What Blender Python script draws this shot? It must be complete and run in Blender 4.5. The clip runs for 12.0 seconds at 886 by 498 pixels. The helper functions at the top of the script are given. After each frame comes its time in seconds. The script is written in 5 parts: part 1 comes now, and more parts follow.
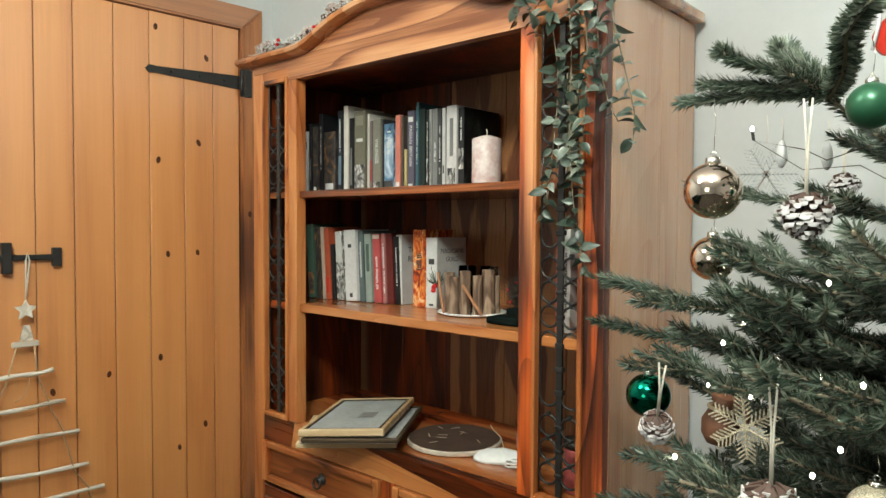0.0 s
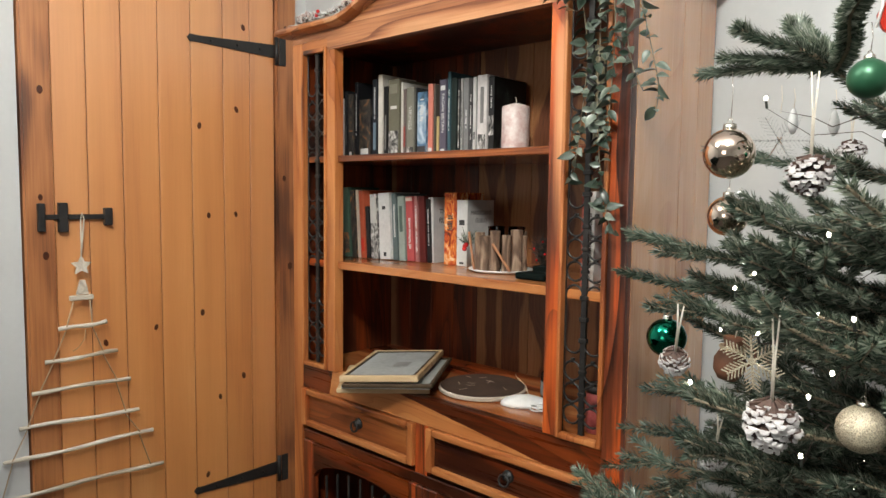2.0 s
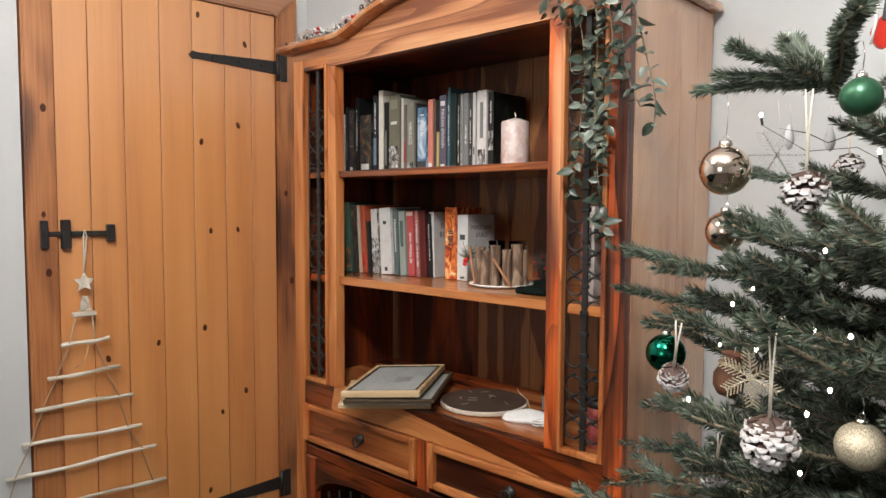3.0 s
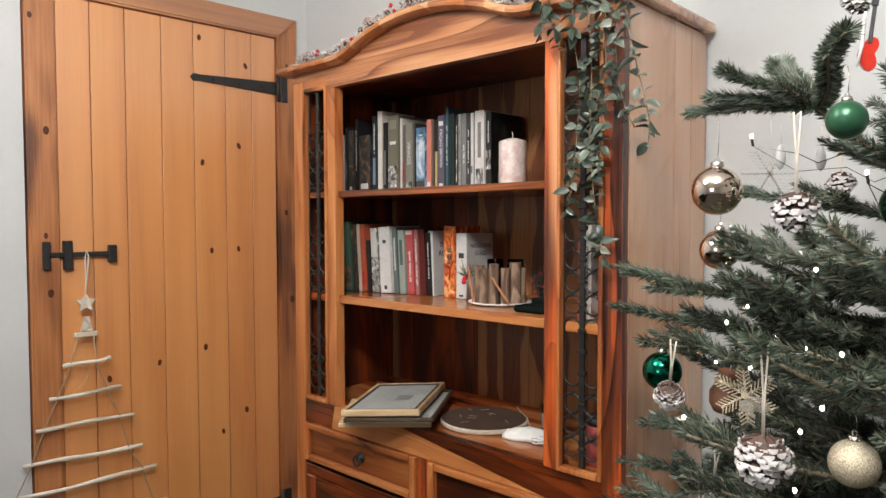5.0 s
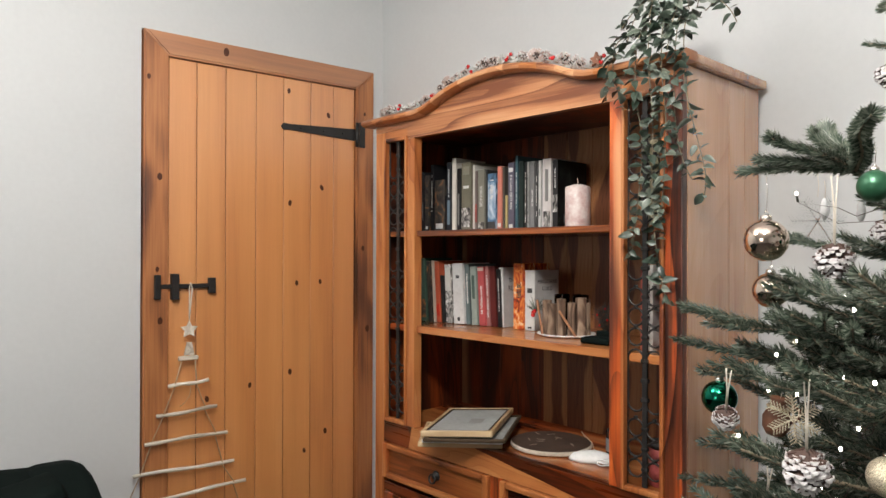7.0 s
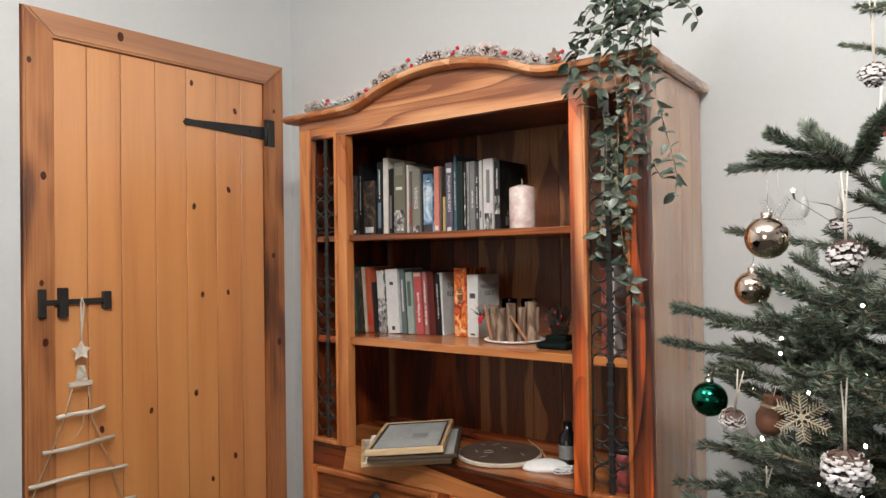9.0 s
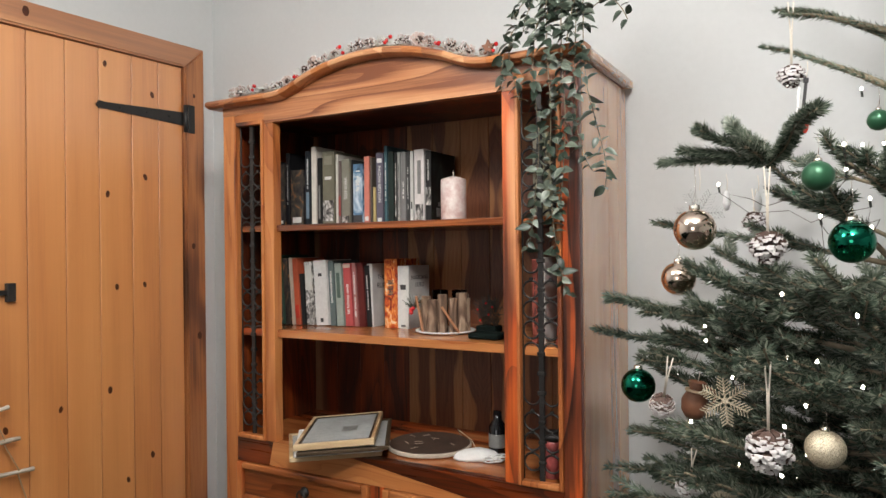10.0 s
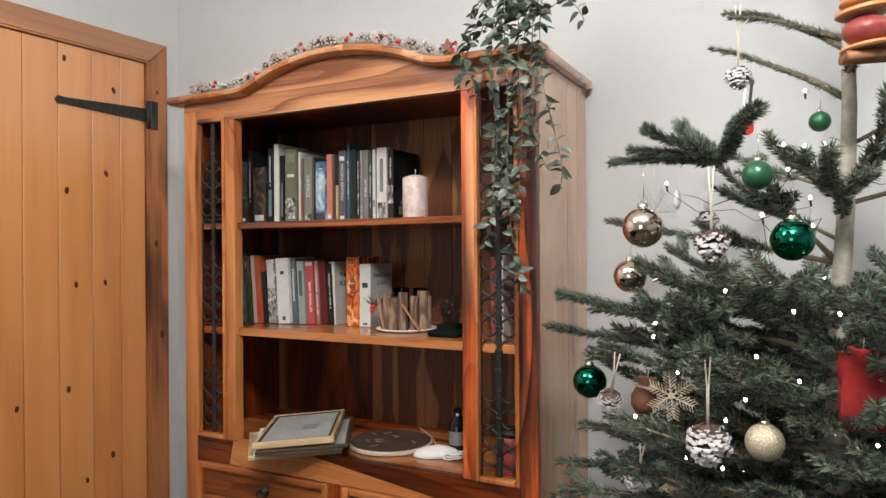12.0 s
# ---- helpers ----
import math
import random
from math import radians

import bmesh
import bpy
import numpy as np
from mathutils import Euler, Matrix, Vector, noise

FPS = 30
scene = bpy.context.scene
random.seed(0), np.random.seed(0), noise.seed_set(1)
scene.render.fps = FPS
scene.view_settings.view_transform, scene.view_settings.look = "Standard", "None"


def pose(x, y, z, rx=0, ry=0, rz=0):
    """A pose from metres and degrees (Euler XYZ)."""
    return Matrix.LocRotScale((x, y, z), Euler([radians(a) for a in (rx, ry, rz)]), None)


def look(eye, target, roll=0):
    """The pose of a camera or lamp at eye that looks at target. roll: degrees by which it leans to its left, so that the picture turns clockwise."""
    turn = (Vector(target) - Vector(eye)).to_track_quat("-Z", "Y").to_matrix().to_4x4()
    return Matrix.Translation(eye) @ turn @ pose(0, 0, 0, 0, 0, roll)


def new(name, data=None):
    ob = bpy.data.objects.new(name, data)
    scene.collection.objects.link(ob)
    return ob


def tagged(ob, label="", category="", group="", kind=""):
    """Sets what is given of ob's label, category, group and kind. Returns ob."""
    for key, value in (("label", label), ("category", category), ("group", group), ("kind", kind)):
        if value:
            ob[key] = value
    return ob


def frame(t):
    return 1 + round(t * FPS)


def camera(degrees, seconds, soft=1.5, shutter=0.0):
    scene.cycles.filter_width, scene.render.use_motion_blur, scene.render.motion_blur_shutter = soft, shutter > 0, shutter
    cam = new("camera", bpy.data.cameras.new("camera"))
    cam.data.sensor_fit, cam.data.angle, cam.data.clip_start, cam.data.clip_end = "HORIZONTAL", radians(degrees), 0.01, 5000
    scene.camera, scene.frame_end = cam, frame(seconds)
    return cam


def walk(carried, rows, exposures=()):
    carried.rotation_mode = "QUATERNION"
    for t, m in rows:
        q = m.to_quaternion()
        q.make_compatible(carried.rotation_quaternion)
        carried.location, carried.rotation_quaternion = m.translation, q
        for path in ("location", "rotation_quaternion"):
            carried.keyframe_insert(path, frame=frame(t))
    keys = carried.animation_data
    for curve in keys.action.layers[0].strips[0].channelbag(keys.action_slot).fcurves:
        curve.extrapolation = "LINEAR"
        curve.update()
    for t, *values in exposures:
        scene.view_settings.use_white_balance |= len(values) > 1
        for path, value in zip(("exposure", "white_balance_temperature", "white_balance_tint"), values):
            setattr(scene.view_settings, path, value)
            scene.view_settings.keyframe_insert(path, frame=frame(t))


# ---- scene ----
cam = camera(65.3, 12.0)
PATH = [
    (0, (2.301, -1.254, 1.28), (0.887, 0.159, 1.212), 0.3),
    (0.5, (2.328, -1.299, 1.28), (0.913, 0.113, 1.213), 0.5),
    (1, (2.357, -1.325, 1.273), (0.937, 0.078, 1.147), 0.4),
    (1.5, (2.37, -1.348, 1.27), (0.946, 0.046, 1.106), 0.4),
    (2, (2.354, -1.371, 1.263), (0.918, 0.012, 1.106), 0.7),
    (2.5, (2.357, -1.369, 1.267), (0.912, 0.006, 1.128), 0.4),
    (3, (2.362, -1.368, 1.273), (0.917, 0.009, 1.148), 0.3),
    (5, (2.376, -1.374, 1.281), (0.927, 0.003, 1.202), -0.1),
    (5.5, (2.429, -1.356, 1.291), (0.889, -0.079, 1.253), 0.7),
    (6, (2.464, -1.38, 1.287), (0.805, -0.263, 1.27), 1.5),
    (6.5, (2.476, -1.428, 1.288), (0.826, -0.298, 1.292), 0.9),
    (6.7, (2.478, -1.483, 1.304), (0.868, -0.296, 1.312), 0.5),
    (8.3, (2.329, -1.618, 1.299), (0.979, -0.143, 1.361), -0.4),
    (8.5, (2.291, -1.613, 1.295), (0.989, -0.096, 1.362), -0.5),
    (9, (2.246, -1.613, 1.299), (0.966, -0.077, 1.324), -0.8),
    (9.5, (2.232, -1.613, 1.295), (1.01, -0.03, 1.308), -0.5),
    (10, (2.215, -1.625, 1.295), (1.121, 0.049, 1.296), -0.6),
    (10.5, (2.205, -1.624, 1.297), (1.148, 0.074, 1.284), -0.4),
    (11, (2.203, -1.628, 1.3), (1.138, 0.065, 1.284), -0.3),
    (11.5, (2.206, -1.627, 1.302), (1.125, 0.056, 1.293), -0.2),
    (12, (2.254, -1.608, 1.289), (1.217, 0.102, 1.29), -0.4),
]
walk(cam, [(t, look(eye, target, roll)) for t, eye, target, roll in PATH], [(0.0, 0.01, 6500, -4), (1.0, -0.01, 6500, -2), (2.0, -0.03, 6500, 6), (3.0, -0.03, 6500, 10), (5.0, -0.02, 6500, 10), (6.0, -0.07, 6500, 10), (6.6, -0.14, 6500, 10), (8.3, -0.13, 6500, 10), (12.0, -0.13, 6500, 10)])

# ---------------------------------------------------------------- light
world = bpy.data.worlds.new("world")
scene.world = world
world.use_nodes = True
sky = world.node_tree.nodes.new("ShaderNodeTexSky")
sky.sky_type, sky.sun_disc, sky.sun_elevation, sky.sun_rotation = "NISHITA", False, radians(30), radians(200)
world.node_tree.links.new(sky.outputs[0], world.node_tree.nodes["Background"].inputs[0])
world.node_tree.nodes["Background"].inputs[1].default_value = 0.08


def lamp(name, kind, m, energy, colour, size, size_y=0.0):
    data = bpy.data.lights.new(name, kind)
    data.energy, data.color = energy, colour
    if kind == "AREA":
        data.shape, data.size, data.size_y = "RECTANGLE", size, size_y
    else:
        data.shadow_soft_size = size
    ob = new(name, data)
    ob.matrix_world = m
    return ob


# main ceiling bulb, then an added fill that brightens door top and pediment
BULB_AND_FILL_SPOTS = ((2.28, -1.52, 2.27, 100, 0.11), (1.22, -1.42, 2.16, 31, 0.2))
for x, y, z, power, size in BULB_AND_FILL_SPOTS:
    lamp("ceiling_and_fill_bulb", "POINT", pose(x, y, z), power, (1.0, 0.968, 0.93), size)
# neutral fill for the shadows, set at an added window behind the camera
lamp("window_fill", "AREA", look((2.1, -5.12, 1.5), (1.6, 0, 1.3)), 15, (1.0, 0.975, 0.95), 1.3, 1.2)
scene.view_settings.exposure = 0.0

# ---------------------------------------------------------------- materials


class Nodes:
    """Short hand for a node material."""

    def __init__(self, name, rough=0.5, metal=0.0):
        self.mat = bpy.data.materials.new(name)
        self.mat.use_nodes = True
        self.t = self.mat.node_tree
        self.bsdf = self.t.nodes["Principled BSDF"]
        self.bsdf.inputs["Roughness"].default_value = rough
        self.bsdf.inputs["Metallic"].default_value = metal

    def add(self, kind, **values):
        n = self.t.nodes.new("ShaderNode" + kind)
        for key, value in values.items():
            n.inputs[key].default_value = value
        return n

    def link(self, a, b):
        self.t.links.new(a, b)

    def math(self, op, a, b=None):
        n = self.t.nodes.new("ShaderNodeMath")
        n.operation = op
        for i, v in enumerate((a, b)):
            if v is None:
                continue
            if isinstance(v, (int, float)):
                n.inputs[i].default_value = v
            else:
                self.link(v, n.inputs[i])
        return n.outputs[0]

    def coords(self, scale=(1, 1, 1), spread=0.0, turn=(0, 0, 0)):
        c = self.add("TexCoord")
        m = self.add("Mapping", Scale=scale, Rotation=turn)
        self.link(c.outputs["Object"], m.inputs["Vector"])
        if spread:
            info = self.add("ObjectInfo")
            off = self.t.nodes.new("ShaderNodeVectorMath")
            off.operation = "MULTIPLY_ADD"
            off.inputs[1].default_value = (spread, spread * 1.7, spread * 0.6)
            self.link(info.outputs["Random"], off.inputs[0])
            self.link(m.outputs[0], off.inputs[2])
            return off.outputs[0]
        return m.outputs[0]

    def noise(self, vec, scale, detail=3.0, rough=0.55, dist=0.0):
        n = self.add("TexNoise", Scale=scale, Detail=detail, Roughness=rough, Distortion=dist)
        self.link(vec, n.inputs["Vector"])
        return n.outputs["Fac"]

    def ramp(self, fac, stops):
        n = self.t.nodes.new("ShaderNodeValToRGB")
        e = n.color_ramp.elements
        while len(e) < len(stops):
            e.new(0.5)
        for el, (p, c) in zip(e, stops):
            el.position, el.color = p, (*c, 1)
        self.link(fac, n.inputs[0])
        return n.outputs[0]

    def mix(self, fac, a, b, kind="MIX"):
        n = self.t.nodes.new("ShaderNodeMix")
        n.data_type, n.blend_type = "RGBA", kind
        for i, v in ((0, fac), (6, a), (7, b)):
            if isinstance(v, (int, float)):
                n.inputs[i].default_value = v
            elif isinstance(v, tuple):
                n.inputs[i].default_value = (*v, 1)
            else:
                self.link(v, n.inputs[i])
        return n.outputs[2]

    def base(self, colour):
        if isinstance(colour, tuple):
            self.bsdf.inputs["Base Color"].default_value = (*colour, 1)
        else:
            self.link(colour, self.bsdf.inputs["Base Color"])
        return self

    def rough(self, fac, lo, hi):
        self.link(self.math("ADD", self.math("MULTIPLY", fac, hi - lo), lo), self.bsdf.inputs["Roughness"])
        return self

    def bump(self, height, strength=0.2, distance=0.002):
        n = self.add("Bump", Strength=strength, Distance=distance)
        self.link(height, n.inputs["Height"])
        self.link(n.outputs[0], self.bsdf.inputs["Normal"])
        return self


def wood(name, axis, stops, bands=9.0, size=5.0, rough=(0.3, 0.5), stretch=0.12, bump=0.12, shade=0.35, varnish=0.0):
    """Figured wood with its grain along one axis; each board differs."""
    k = Nodes(name)
    scale = [1.0, 1.0, 1.0]
    scale["xyz".index(axis)] = stretch
    v = k.coords(tuple(scale), 9.0)
    flow = k.noise(v, size, 2.0, 0.5, 0.3)
    rings = k.math("SINE", k.math("MULTIPLY", flow, bands * 6.283))
    rings = k.math("ADD", k.math("MULTIPLY", rings, 0.5), 0.5)
    fine_scale = [130.0, 130.0, 130.0]
    fine_scale["xyz".index(axis)] = 4.0
    fine = k.noise(k.coords(tuple(fine_scale), 5.0), 1.0, 3.0, 0.6)
    fac = k.math("ADD", k.math("MULTIPLY", rings, 0.36), k.math("MULTIPLY", flow, 0.66))
    fac = k.math("ADD", fac, k.math("MULTIPLY", k.math("SUBTRACT", fine, 0.5), 0.48))
    info = k.add("ObjectInfo")
    fac = k.math("ADD", fac, k.math("MULTIPLY", k.math("SUBTRACT", info.outputs["Random"], 0.5), shade))
    k.base(k.ramp(fac, stops))
    k.rough(fine, *rough)
    k.bump(fine, bump, 0.0015)
    k.bsdf.inputs["Coat Weight"].default_value = varnish
    k.bsdf.inputs["Coat Roughness"].default_value = 0.42
    k.bsdf.inputs["Coat IOR"].default_value = 2.2
    return k.mat


def sheesham(name, axis, sap, rough=(0.3, 0.46), bump=0.1, coat=0.0, light=1.0, size=1.0, veins=0.24, vary=0.22, warm=0.0):
    """Sheesham: dark red heartwood and honey sapwood with swirling, sharp-edged figure. sap: the share of sapwood."""
    k = Nodes(name)
    i = "xyz".index(axis)
    scale = [1.0, 1.0, 1.0]
    scale[i] = 0.15
    v = k.coords(tuple(scale), 7.0)
    flow = k.noise(v, 4.2 * size, 2.0, 0.45, 0.9)
    wave = k.math("FRACT", k.math("MULTIPLY", flow, 15.0))
    vein = k.math("MULTIPLY", k.math("POWER", wave, 4.0), 0.7)
    soft = k.math("POWER", k.math("ABSOLUTE", k.math("SINE", k.math("MULTIPLY", flow, 23.0))), 2.0)
    vein = k.math("ADD", vein, k.math("MULTIPLY", soft, 0.45))
    fscale = [170.0, 170.0, 170.0]
    fscale[i] = 5.0
    fine = k.noise(k.coords(tuple(fscale), 5.0), 1.0, 3.0, 0.6)
    broad = k.math("ADD", k.math("MULTIPLY", k.math("SUBTRACT", k.noise(v, 9.0 * size, 3.0, 0.5, 0.6), 0.5), 1.5), 0.5)
    heart = k.ramp(k.math("ADD", k.math("MULTIPLY", vein, -veins * 1.3), k.math("ADD", broad, k.math("MULTIPLY", k.math("SUBTRACT", fine, 0.5), 0.5))), [(0.05, (0.026, 0.006, 0.003)), (0.32, (0.12 * light, 0.026 * light, 0.008 * light)), (0.52, (0.37 * light, 0.062 * light, 0.010 * light)), (0.78, (0.60 * light, 0.130 * light, 0.022 * light))])
    g, b = light * (1 - 0.16 * warm), light * (1 - 0.34 * warm)
    pale = k.ramp(k.math("ADD", k.math("MULTIPLY", vein, -veins), k.math("ADD", broad, k.math("MULTIPLY", k.math("SUBTRACT", fine, 0.5), 0.4))), [(0.02, (0.17 * light, 0.048 * g, 0.016 * b)), (0.24, (0.40 * light, 0.150 * g, 0.056 * b)), (0.50, (0.57 * light, 0.272 * g, 0.122 * b)), (0.85, (0.68 * light, 0.375 * g, 0.195 * b))])
    info = k.add("ObjectInfo")
    where = k.math("ADD", k.noise(v, 2.6 * size, 2.0, 0.5, 1.2), k.math("MULTIPLY", k.math("SUBTRACT", info.outputs["Random"], 0.5), vary))
    edge = 0.5 - (sap - 0.5) * 0.36
    mask = k.ramp(where, [(edge - 0.02, (0, 0, 0)), (edge + 0.025, (1, 1, 1))])
    k.base(k.mix(mask, heart, pale))
    k.rough(fine, *rough)
    k.bump(fine, bump, 0.0015)
    if coat:
        k.bsdf.inputs["Coat Weight"].default_value = coat
        k.bsdf.inputs["Coat Roughness"].default_value = 0.22
        k.bsdf.inputs["Coat IOR"].default_value = 1.9
    else:
        k.bsdf.inputs["Coat Weight"].default_value = 0.22
        k.bsdf.inputs["Coat Roughness"].default_value = 0.3
    return k.mat


PINE = [(0.05, (0.50, 0.165, 0.033)), (0.42, (0.67, 0.268, 0.070)), (0.75, (0.74, 0.320, 0.092)), (1.0, (0.82, 0.42, 0.145))]
# one stained casing: head colours raised as lit from above, jamb colours lowered as shaded
CASING_LIT = [(0.10, (0.20, 0.062, 0.020)), (0.45, (0.42, 0.160, 0.050)), (0.75, (0.56, 0.250, 0.090)), (0.95, (0.64, 0.33, 0.13))]
JAMB_SHADED = [(0.15, (0.050, 0.016, 0.006)), (0.40, (0.17, 0.054, 0.017)), (0.60, (0.38, 0.138, 0.042)), (0.90, (0.56, 0.25, 0.09))]
wood_front_z = sheesham("sheesham upright grain", "z", 0.8, veins=0.34, light=0.86, warm=1.45)
wood_front_x = sheesham("sheesham level grain", "x", 0.97, veins=0.34, light=0.8, warm=1.45)
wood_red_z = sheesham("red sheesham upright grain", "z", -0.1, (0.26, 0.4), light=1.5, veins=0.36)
# red heartwood, darkened further for the tree's shade low on the front
wood_red_shade_x = sheesham("red sheesham level grain darkened as shade", "x", -0.4, (0.22, 0.36), light=0.36, veins=0.22)
wood_pediment = sheesham("pale sheesham pediment", "x", 1.5, light=1.1, size=0.75, veins=0.46, warm=-0.5)
wood_drawer = sheesham("mixed sheesham level grain", "x", 0.72, (0.24, 0.4), light=0.7, warm=1.45)
wood_shelf = sheesham("polished sheesham shelf", "x", 0.55, (0.12, 0.22), 0.04, light=0.8, warm=1.45)
wood_side = sheesham("sheesham side boards", "z", 1.3, (0.2, 0.3), 0.04, 1.0, 1.0, 0.5, 0.12)


def back_board_wood():
    """Boards with a dark heart that tapers up and down between pale sapwood edges."""
    k = Nodes("dark sheesham back boards")
    c = k.add("TexCoord")
    sep = k.add("SeparateXYZ")
    k.link(c.outputs["Object"], sep.inputs[0])
    info = k.add("ObjectInfo")
    rnd = info.outputs["Random"]
    v = k.coords((1.0, 1.0, 0.16), 9.0)
    drift = k.math("MULTIPLY", k.math("SUBTRACT", k.noise(v, 16.0, 3.0, 0.5, 0.6), 0.5), 1.3)
    across = k.math("FRACT", k.math("DIVIDE", k.math("SUBTRACT", sep.outputs["X"], 0.047), 0.097091))
    off = k.math("ABSOLUTE", k.math("SUBTRACT", across, k.math("ADD", k.math("MULTIPLY", rnd, 0.7), 0.15)))
    slow = k.noise(k.coords((0.2, 0.2, 1.0), 13.0), 3.2, 1.0, 0.4)
    reach = k.math("ADD", k.math("MULTIPLY", k.math("SUBTRACT", slow, 0.5), 1.9), k.math("ADD", k.math("MULTIPLY", rnd, 0.36), 0.13))
    edge = k.math("ADD", k.math("SUBTRACT", off, reach), k.math("MULTIPLY", drift, 0.35))
    mask = k.ramp(k.math("ADD", k.math("MULTIPLY", edge, 0.5), 0.5), [(0.485, (0, 0, 0)), (0.535, (1, 1, 1))])
    lines = k.math("POWER", k.math("FRACT", k.math("MULTIPLY", edge, 7.0)), 3.0)
    fine = k.noise(k.coords((150.0, 150.0, 5.0), 5.0), 1.0, 3.0, 0.6)
    tone = k.math("ADD", k.math("MULTIPLY", lines, -0.14), k.math("ADD", k.math("MULTIPLY", fine, 0.55), 0.35))
    heart = k.ramp(tone, [(0.1, (0.024, 0.008, 0.004)), (0.5, (0.11, 0.034, 0.014)), (0.85, (0.22, 0.078, 0.030))])
    sap = k.ramp(tone, [(0.1, (0.14, 0.048, 0.016)), (0.5, (0.31, 0.128, 0.046)), (0.85, (0.43, 0.205, 0.085))])
    k.base(k.mix(mask, heart, sap))
    k.rough(fine, 0.34, 0.52)
    k.bump(fine, 0.1, 0.0015)
    return k.mat


wood_back = back_board_wood()
# lining colour darkened to carry the shade inside the case
wood_inside_shade = sheesham("sheesham lining darkened as shade", "z", 0.1, (0.3, 0.5), light=0.5, veins=0.2, vary=0.5)
pine = wood("varnished pine", "z", PINE, 3.5, 4.5, (0.30, 0.46), 0.06, 0.10, 0.08, 1.0)
casing_z = wood("stained pine casing upright, shaded tone", "z", JAMB_SHADED, 2.5, 5.0, (0.35, 0.55), 0.3, 0.15, 0.1, 0.25)
casing_y = wood("stained pine casing level, lit tone", "y", CASING_LIT, 3.5, 5.0, (0.35, 0.55), 0.06, 0.15, 0.15, 0.8)
whitewood = wood("driftwood", "y", [(0.2, (0.42, 0.36, 0.28)), (0.6, (0.66, 0.60, 0.50)), (0.9, (0.80, 0.75, 0.66))], 6, 18, (0.6, 0.8), 0.1, 0.4)
bark = wood("birch bark", "z", [(0.2, (0.07, 0.04, 0.025)), (0.5, (0.17, 0.105, 0.068)), (0.85, (0.36, 0.26, 0.18))], 6, 22, (0.7, 0.9), 0.3, 0.6)
framewood = wood("pale frame wood", "x", [(0.2, (0.40, 0.25, 0.12)), (0.8, (0.66, 0.50, 0.30))], 5, 9, (0.3, 0.5))


def mottled(name, a, b, scale=8.0, rough=(0.5, 0.7), bump=0.1, metal=0.0, fine=90.0, random=0.0):
    k = Nodes(name, metal=metal)
    v = k.coords((1, 1, 1), 3.0)
    n1, n2 = k.noise(v, scale, 4.0), k.noise(v, fine, 3.0)
    f = k.math("ADD", k.math("MULTIPLY", n1, 0.7), k.math("MULTIPLY", n2, 0.4))
    if random:
        info = k.add("ObjectInfo")
        f = k.math("ADD", f, k.math("MULTIPLY", k.math("SUBTRACT", info.outputs["Random"], 0.5), random))
    k.base(k.ramp(f, [(0.3, a), (0.75, b)]))
    k.rough(n2, *rough)
    k.bump(n2, bump, 0.001)
    return k.mat


wall_paint = mottled("white wall paint", (0.550, 0.566, 0.564), (0.600, 0.616, 0.613), 1.5, (0.55, 0.7), 0.06, fine=60)
ceiling_paint = mottled("white ceiling paint", (0.80, 0.80, 0.79), (0.85, 0.85, 0.84), 2.0, (0.7, 0.85), 0.05)
carpet = mottled("brown carpet", (0.035, 0.03, 0.026), (0.07, 0.06, 0.05), 30.0, (0.9, 1.0), 0.6, fine=400)
iron = mottled("black iron", (0.008, 0.008, 0.008), (0.022, 0.021, 0.020), 30, (0.38, 0.6), 0.3)
pewter = mottled("dull iron", (0.012, 0.011, 0.010), (0.036, 0.033, 0.031), 25, (0.3, 0.45), 0.25, 0.3)
velvet = mottled("dark green velvet", (0.003, 0.0055, 0.005), (0.008, 0.0125, 0.011), 7, (0.85, 1.0), 0.3, fine=220)
velvet.node_tree.nodes["Principled BSDF"].inputs["Specular IOR Level"].default_value = 0.04
velvet_grey = mottled("grey lining", (0.030, 0.033, 0.032), (0.06, 0.065, 0.062), 14, (0.8, 0.95), 0.4)
twine = mottled("jute twine", (0.38, 0.27, 0.16), (0.62, 0.48, 0.33), 200, (0.8, 0.95), 0.4)
ribbon = mottled("cream cotton cord", (0.60, 0.54, 0.44), (0.76, 0.71, 0.62), 200, (0.8, 0.95), 0.3)
knot_wood = mottled("pine knot", (0.025, 0.006, 0.003), (0.10, 0.024, 0.007), 120, (0.3, 0.45), 0.2)
paper = mottled("book pages", (0.66, 0.60, 0.48), (0.80, 0.75, 0.64), 60, (0.8, 0.95), 0.2)
print_white = mottled("mounted picture", (0.36, 0.38, 0.37), (0.52, 0.54, 0.53), 12, (0.12, 0.2), 0.02)
ink_dark = mottled("dark ink", (0.02, 0.02, 0.022), (0.05, 0.05, 0.05), 50)
ink_pale = mottled("pale ink", (0.55, 0.55, 0.52), (0.72, 0.72, 0.69), 50)
wax = mottled("printed wax", (0.50, 0.28, 0.25), (0.84, 0.80, 0.76), 30, (0.4, 0.55), 0.1)
white_cloth = mottled("white cotton", (0.70, 0.70, 0.68), (0.82, 0.82, 0.80), 60, (0.7, 0.9), 0.3)
slate_top = mottled("dark engraved wood", (0.026, 0.017, 0.013), (0.09, 0.055, 0.038), 14, (0.45, 0.65), 0.3)
pale_rim = mottled("pale bark rim", (0.36, 0.30, 0.23), (0.60, 0.53, 0.44), 70, (0.6, 0.8), 0.4)
cone_scale = mottled("frosted cone scale", (0.050, 0.026, 0.020), (0.12, 0.072, 0.056), 60, (0.6, 0.8), 0.3)
cone_tip = mottled("white paint frost", (0.40, 0.36, 0.35), (0.80, 0.78, 0.78), 160, (0.7, 0.9), 0.4)
